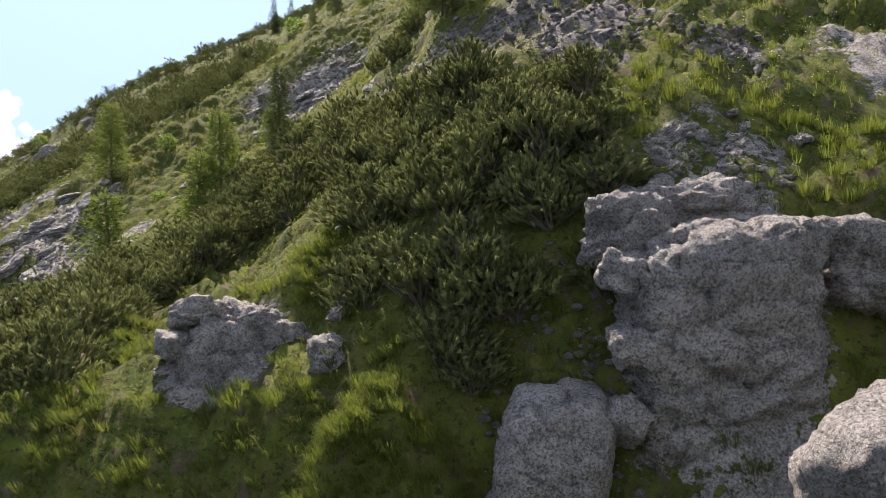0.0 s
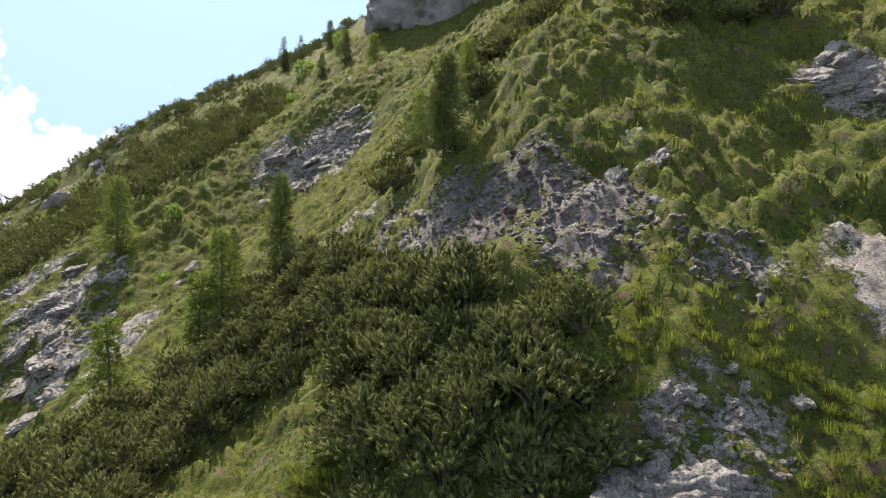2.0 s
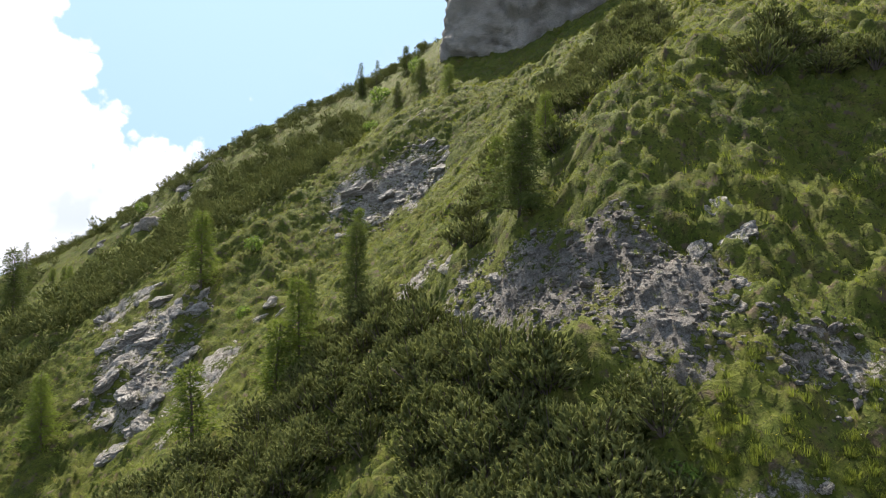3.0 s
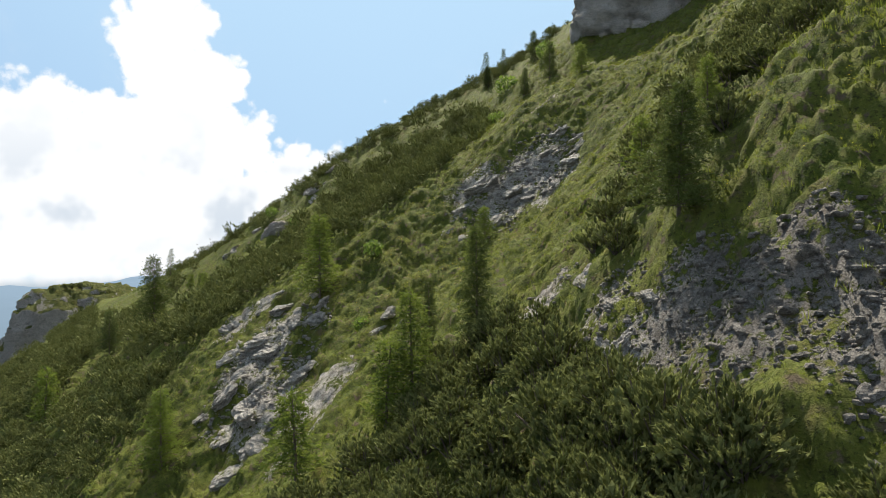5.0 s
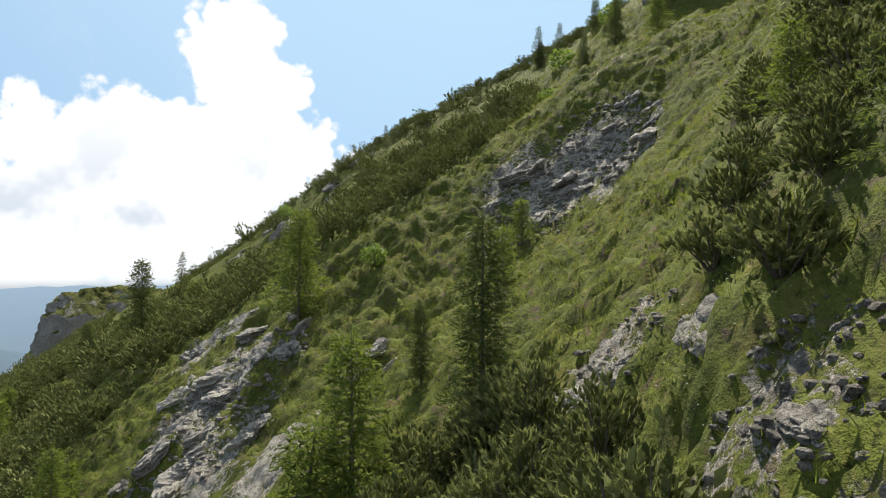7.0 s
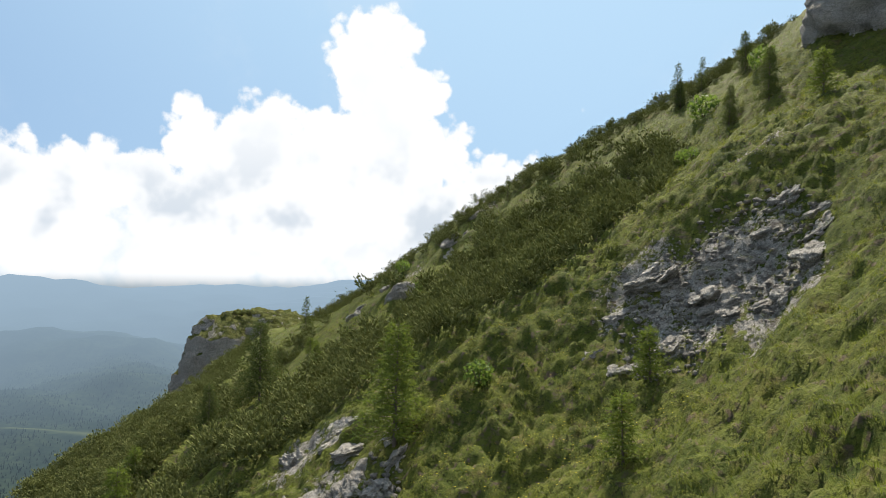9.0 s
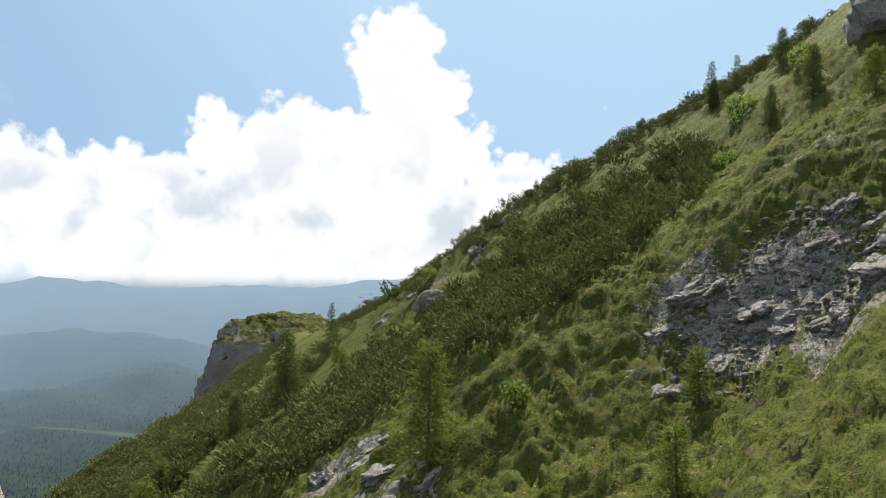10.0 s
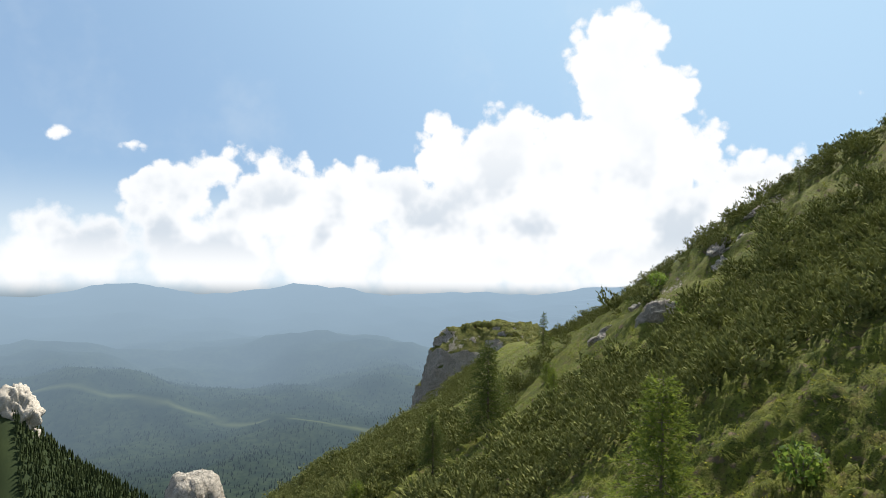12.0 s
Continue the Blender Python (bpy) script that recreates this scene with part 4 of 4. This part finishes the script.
def cone_trees(name, label, spots, mat):
    """Spruces far off: three stacked ragged skirts each."""
    rng = np.random.default_rng(77)
    kinds = []
    for k in range(4):
        pieces = []
        for j, (z0, z1, r) in enumerate(((0.05, 0.7, 0.2), (0.45, 1.0, 0.13))):
            n = 5
            a = np.arange(n) * 2 * math.pi / n + rng.uniform(0, 1)
            ring = np.stack([np.cos(a) * r * rng.uniform(0.75, 1.2, n), np.sin(a) * r * rng.uniform(0.75, 1.2, n), np.full(n, z0) + rng.uniform(-0.04, 0.04, n)], -1)
            v = np.concatenate([ring, [[0, 0, z1]]])
            pieces.append((v, np.array([(i, (i + 1) % n, n) for i in range(n)])))
        kinds.append(joined(pieces))
    return tagged(new(name, soup(name, *strewn(kinds, spots, rng), mat)), label, "forest", kind="stuff")


def woods():
    rng = np.random.default_rng(6)
    spots = []
    while len(spots) < 8000:
        x, y = rng.uniform(-500, -330), rng.uniform(60, 240)
        z = float(spur_z(x, y))
        if z > -200:
            spots.append((x, y, z, rng.uniform(2.6, 4.6), rng.uniform(0, 6), 0, 0))
    cone_trees("spruce_forest", "dark green spruce forest on the steep spur", spots, WOODED)
    spots = []
    while len(spots) < 16000:
        b, r = radians(rng.uniform(24, 88)), 850 + 2000 * rng.random() ** 0.8
        x, y = -math.sin(b) * r, math.cos(b) * r
        clear = abs(r - meadow_r(math.degrees(b))) < 34
        if not clear:
            spots.append((x, y, float(far_z(x, y)) - 1, rng.uniform(5, 9), rng.uniform(0, 6), 0, 0))
    cone_trees("valley_forest", "dark green forest covering the valley floor, haze painted in", spots, HAZE_GLOW_LAND)


woods()


# ---- turf ----
def tuft_shape(seed, blades, bent):
    """A tussock of arching blades."""
    rng = np.random.default_rng(seed)
    v, t = [], []
    for k in range(blades):
        a, r = rng.uniform(0, 6.28), 0.10 * math.sqrt(rng.random())
        root = np.array([r * math.cos(a), r * math.sin(a), -0.03])
        b = a + rng.normal(0, 0.7)
        out = np.array([math.cos(b), math.sin(b), 0])
        side = np.array([-out[1], out[0], 0]) * rng.uniform(0.004, 0.008)
        high, far = rng.uniform(0.10, 0.27), rng.uniform(0.05, 0.24)
        n = len(v)
        if bent:
            mid = root + out * far * 0.35 + (0, 0, high * 0.8)
            tip = root + out * far + (0, 0, high * rng.uniform(0.6, 1.0))
            v += [root - side, root + side, mid - side * 0.8, mid + side * 0.8, tip]
            t += [(n, n + 1, n + 3), (n, n + 3, n + 2), (n + 2, n + 3, n + 4)]
        else:
            v += [root - side * 1.6, root + side * 1.6, root + out * far + (0, 0, high)]
            t += [(n, n + 1, n + 2)]
    return np.array(v), np.array(t)


def clump_shape(seed):
    """A dense tussock whose fine blades arch over on all sides."""
    rng = np.random.default_rng(seed)
    v, t = [], []
    for k in range(60):
        a, r = rng.uniform(0, 6.28), 0.11 * math.sqrt(rng.random())
        out = np.array([math.cos(a), math.sin(a), 0])
        side = np.array([-out[1], out[0], 0]) * rng.uniform(0.0022, 0.0045)
        root = out * r - (0, 0, 0.03)
        high, far = rng.uniform(0.10, 0.26), rng.uniform(0.08, 0.26)
        mid, tip = root + out * far * 0.4 + (0, 0, high), root + out * far + (0, 0, high * rng.uniform(0.35, 0.95))
        n = len(v)
        v += [root - side, root + side, mid - side, mid + side, tip]
        t += [(n, n + 1, n + 3), (n, n + 3, n + 2), (n + 2, n + 3, n + 4)]
    return np.array(v), np.array(t)


def cushion_shape(seed, blades):
    """A round hummock of turf: blades combed outwards and hanging over its rim."""
    rng = np.random.default_rng(seed)
    v, t = [], []
    for k in range(blades):
        a, f = rng.uniform(0, 6.28), math.sqrt(rng.random())
        out = np.array([math.cos(a), math.sin(a), 0])
        side = np.array([-out[1], out[0], 0]) * rng.uniform(0.018, 0.034)
        root = out * 0.62 * f + (0, 0, 0.52 * math.sqrt(1 - 0.85 * f * f) - 0.12)
        tip = root + out * rng.uniform(0.2, 0.5) * (0.4 + f) + (0, 0, rng.uniform(0.05, 0.32) * (1 - f) - 0.34 * f * f)
        n = len(v)
        v += [root - side, root + side, tip]
        t += [(n, n + 1, n + 2)]
    return np.array(v), np.array(t)


def cushions():
    """Tussocks side by side over the whole near slope, smaller on the stony ground."""
    rng = np.random.default_rng(52)
    pts = np.array(scatter([(-26, 12), (-9, 6.8), (6, 6.8), (11, 9), (11, 30), (2, 56), (-14, 58), (-24, 48), (-26, 34)], 0.27, rng, 0.9))
    pts = np.concatenate([pts, scatter(STRIP, 0.55, rng, 0.9), scatter(GLADE, 0.55, rng, 0.9)])
    x, y = pts.T
    bare = bareness(x, y)
    ok = (bare < np.where(y > 18, rng.uniform(0.25, 0.95, len(x)), rng.uniform(0.1, 0.66, len(x)))) & ~in_pines(x, y) & (ripple(x, y, 41, 3.0) > rng.uniform(-1.6, 0.3, len(x))) & (np.abs(step_phase(x, y) - 0.36) < 0.24)
    x, y, bare = x[ok], y[ok], bare[ok]
    m = len(x)
    size = rng.uniform(0.16, 0.40, m) * (1 - 0.4 * bare) * np.clip(0.5 + y / 70, 0.6, 1.0)
    spots = np.stack([x, y, ground_z(x, y) - 0.04, size, rng.uniform(0, 6.28, m), np.full(m, -0.5), np.full(m, -0.55)], -1)
    kinds = [cushion_shape(110 + k, 46) for k in range(6)]
    tagged(new("grass", soup("grass", *strewn(kinds, spots, rng), TUSSOCK)), "rounded tussock cushions in steps along the slope", "grass", kind="stuff")


def turf():
    rng = np.random.default_rng(12)
    near = [tuft_shape(60 + k, 11, True) for k in range(6)]
    far = [tuft_shape(70 + k, 8, False) for k in range(6)]
    n = 350000
    x, y = rng.uniform(-48, 13, n), rng.uniform(3, 70, n)
    x[:40000], y[:40000] = rng.uniform(-78, -44, 40000), rng.uniform(46, 84, 40000)      # the shoulder behind the knoll
    d = np.maximum(np.hypot(x + 2.0, (y - 9) * 0.9), 3)
    keep = (rng.random(n) < np.clip((9 / d) ** 1.2, 0.10, 0.5)) & (bareness(x, y) < rng.uniform(0.15, 0.75, n))
    keep &= ~in_pines(x, y) | (rng.random(n) < 0.12)
    lift = relief(x, y) - 0.13 * ripple(x, y, 1, 2.6)
    keep &= lift > rng.uniform(-0.5, 0.15, n)
    keep &= (step_phase(x, y) > 0.2) | (rng.random(n) < 0.25)
    x, y = x[keep], y[keep]
    n = len(x)
    lush = np.clip(0.5 + 0.5 * ripple(x, y, 40, 4.0), 0, 1)
    s = rng.uniform(0.55, 1.1, n) * (0.75 + 0.5 * lush)
    spots = np.stack([x, y, ground_z(x, y), s, rng.uniform(0, 6.28, n), np.full(n, -0.3), np.full(n, -0.33)], -1)
    close = np.hypot(x + 1, y - 9) < 5.5
    spots[:, 3] *= np.where(close, 0.42, 0.62)
    spots[x < -44, 3] *= 1.7
    # the long grass by the outcrops
    clump = [clump_shape(90 + k) for k in range(5)]
    cx, cy = rng.uniform(-6, 6, 3000), rng.uniform(5, 12.5, 3000)
    ok = (bareness(cx, cy) < rng.uniform(0.05, 0.5, 3000)) & ~in_pines(cx, cy) & (ripple(cx, cy, 44, 1.4) > rng.uniform(-0.8, 0.7, 3000))
    w, r = rng.uniform(0, 6.28, 230), np.sqrt(rng.random(230))
    mx = np.repeat([-0.85, -1.4, -0.25, -2.0, 1.35], [70, 40, 40, 60, 20])
    my = np.repeat([8.15, 8.0, 7.95, 11.2, 8.9], [70, 40, 40, 60, 20])
    cx, cy = np.concatenate([cx[ok], mx + 0.6 * r * np.cos(w)]), np.concatenate([cy[ok], my + 0.6 * r * np.sin(w)])
    kx, ky = rng.uniform(-4, 6, 500), rng.uniform(6.6, 9.4, 500)
    fit_in = bareness(kx, ky) < rng.uniform(0.3, 0.9, 500)
    cx, cy = np.concatenate([cx, kx[fit_in]]), np.concatenate([cy, ky[fit_in]])
    m = len(cx)
    long_spots = np.stack([cx, cy, ground_z(cx, cy), rng.uniform(0.45, 0.85, m), rng.uniform(0, 6.28, m), np.full(m, -0.25), np.full(m, -0.35)], -1)
    tagged(new("grass", soup("grass", *strewn(clump, long_spots, rng), GRASS)), "lush arching tussocks of fine green grass", "grass", kind="stuff")
    tagged(new("grass", soup("grass", *strewn(near, spots[close], rng), GRASS)), "long green and straw-coloured tussock grass", "grass", kind="stuff")
    tagged(new("grass", soup("grass", *strewn(far, spots[~close], rng), GRASS)), "short tussocky alpine turf in steps", "grass", kind="stuff")


turf()
cushions()


# ---- loose stones ----
def stones():
    rng = np.random.default_rng(17)
    kinds = [boulder(80 + k, 2, (1.0, 0.8, 0.6), 3.6, 0.4, 0.05) for k in range(6)]
    for me in kinds:
        me.polygons.foreach_set("use_smooth", [False] * len(me.polygons))
        me.materials[0] = SCREE
    areas = [(-0.3, 16.5, 1.2, 1.0, 50), (1.2, 15.2, 1.8, 1.3, 80), (2.7, 13.8, 1.3, 1.6, 70), (4.8, 12.3, 1.2, 0.8, 26), (2.0, 8.6, 0.5, 0.9, 22), (3.4, 9.6, 1.2, 0.5, 24), (-1.5, 18.4, 0.8, 1.0, 22)]
    for cx, cy, rx, ry, count in areas:
        for k in range(count):
            a, r = rng.uniform(0, 6.28), math.sqrt(rng.random())
            x, y = cx + rx * r * math.cos(a), cy + ry * r * math.sin(a)
            s = 0.04 + 0.11 * rng.random() ** 4
            ob = part("stone", kinds[rng.integers(6)], ground)
            ob.matrix_basis = pose(x, y, stand(x, y) - 0.25 * s, rng.uniform(5, 50), rng.uniform(-45, 0), rng.uniform(0, 360)) @ Matrix.Diagonal((s * 1.2, s * rng.uniform(0.8, 1.3), s * 0.8, 1))
    small = []
    for k in range(6):
        bm = bmesh.new()
        bmesh.ops.create_icosphere(bm, subdivisions=1, radius=1.0)
        v = np.array([p.co for p in bm.verts]) * rng.uniform(0.6, 1.1, (len(bm.verts), 1)) * (1, 0.85, 0.6)
        t = np.array([[q.index for q in f.verts] for f in bm.faces])
        bm.free()
        small.append((v, t))
    spots = []
    for cx, cy, rx, ry, count in areas + [(-7.0, 37.3, 3.6, 3.2, 600), (-16.5, 30.0, 3.2, 4.0, 600), (-3.4, 22.1, 0.9, 1.0, 120), (1.2, 8.8, 0.8, 0.8, 12)]:
        for k in range(count * (7 if count < 200 and cy < 20 else 1)):
            a, r = rng.uniform(0, 6.28), math.sqrt(rng.random()) * (1.05 if cy < 25 else 0.8)
            x, y = cx + rx * r * math.cos(a), cy + ry * r * math.sin(a)
            s = 0.03 + 0.08 * rng.random() ** 2
            spots.append((x, y, -0.15 * s, s if cy < 25 else s * 1.7, rng.uniform(0, 6.28), 0.0, 0.0))
    spots = np.array(spots)
    spots[:, 2] += ground_z(spots[:, 0], spots[:, 1])
    ob = part("rubble", soup("rubble", *strewn(small, spots, rng), SCREE), ground)
    tagged(ob, "angular grey limestone rubble", kind="stuff")


stones()


# ---- leafy bushes and flowers ----
def leafy_bushes():
    rng = np.random.default_rng(23)
    kinds = []
    for k in range(2):
        v, t = [], []
        for j in range(420):
            w = rng.normal(0, 1, 3)
            p = w / np.linalg.norm(w) * (0.5, 0.5, 0.4) * rng.uniform(0.6, 1.05) + (0, 0, 0.3)
            a, b = rng.normal(0, 0.035, 3), rng.normal(0, 0.035, 3)
            n = len(v)
            v += [p - a, p + b, p + a, p - b]
            t += [(n, n + 1, n + 2), (n, n + 2, n + 3)]
        kinds.append(soup("foliage", v, t, LEAF))
        stems = joined([tube([(0, 0, -0.1), (0.25 * math.cos(q), 0.25 * math.sin(q), 0.45)], [0.02, 0.006], 4) for q in np.arange(5) * 1.26])
        kinds.append(soup("stem", *stems, BARK))
    for x, y, s in ((-13.9, 35.2, 1.0), (-12.4, 30.6, 0.8), (-11.4, 51.0, 1.5), (-12.0, 56.5, 1.8), (-8.7, 55.0, 1.6), (-30.9, 53.8, 1.1), (-26.4, 49.8, 1.0), (-1.7, 12.0, 0.35), (-0.9, 9.0, 0.3), (2.3, 10.6, 0.6)):
        root = tagged(new("leafy_bush"), "small round light green leafy bush in the grass", "bush", "leafy bushes on the slope")
        k = int(rng.integers(2)) * 2
        part("foliage", kinds[k], root)
        part("stem", kinds[k + 1], root)
        root.matrix_basis = pose(x, y, stand(x, y), 0, 0, rng.uniform(0, 360)) @ Matrix.Scale(s, 4)


leafy_bushes()


def flowers():
    """Small flower heads, each a shallow six-cornered cup on the grass tips."""
    rng = np.random.default_rng(29)
    a = np.arange(6) * math.pi / 3
    cup = (np.concatenate([np.stack([np.cos(a), np.sin(a), np.full(6, 0.3)], -1), [[0, 0, 0]]]) * 0.016, np.array([(i, (i + 1) % 6, 6) for i in range(6)]))
    for name, label, mat, areas in (
            ("yellow_flower", "tiny yellow alpine flowers scattered in the turf", YELLOW, ((-12.5, 34.5, 4.0, 3.5, 300), (2.5, 18.5, 3.0, 2.5, 160), (-2.8, 10.8, 1.4, 2.0, 90), (4.5, 11.5, 2.0, 1.5, 120), (-4.0, 20.5, 1.4, 2.0, 120), (-9.5, 32.0, 3.0, 2.0, 260))),
            ("white_flower", "tiny white alpine flowers scattered in the turf", WHITE, ((6.0, 12.5, 2.2, 2.0, 170), (0.8, 9.0, 0.6, 0.8, 110), (-2.2, 19.8, 1.2, 1.6, 120), (-3.0, 10.6, 1.2, 1.2, 60), (1.6, 9.9, 0.5, 0.7, 50)))):
        spots = []
        for cx, cy, rx, ry, count in areas:
            w, r = rng.uniform(0, 6.28, count), np.sqrt(rng.random(count))
            x, y = cx + rx * r * np.cos(w), cy + ry * r * np.sin(w)
            size = rng.uniform(0.6, 1.1, count) * (0.95 if cy > 25 else 0.6)
            spots.append(np.stack([x, y, ground_z(x, y) + rng.uniform(0.1, 0.26, count), size, w, np.full(count, -4.0), np.full(count, -4.0)], -1))
        tagged(new(name, soup(name, *strewn([cup], np.concatenate(spots), rng), mat)), label, "flowers", kind="stuff")


flowers()


# ---- from the plan's units to metres ----
for ob in scene.objects:
    if ob.parent is None and ob.type in {"MESH", "EMPTY"}:
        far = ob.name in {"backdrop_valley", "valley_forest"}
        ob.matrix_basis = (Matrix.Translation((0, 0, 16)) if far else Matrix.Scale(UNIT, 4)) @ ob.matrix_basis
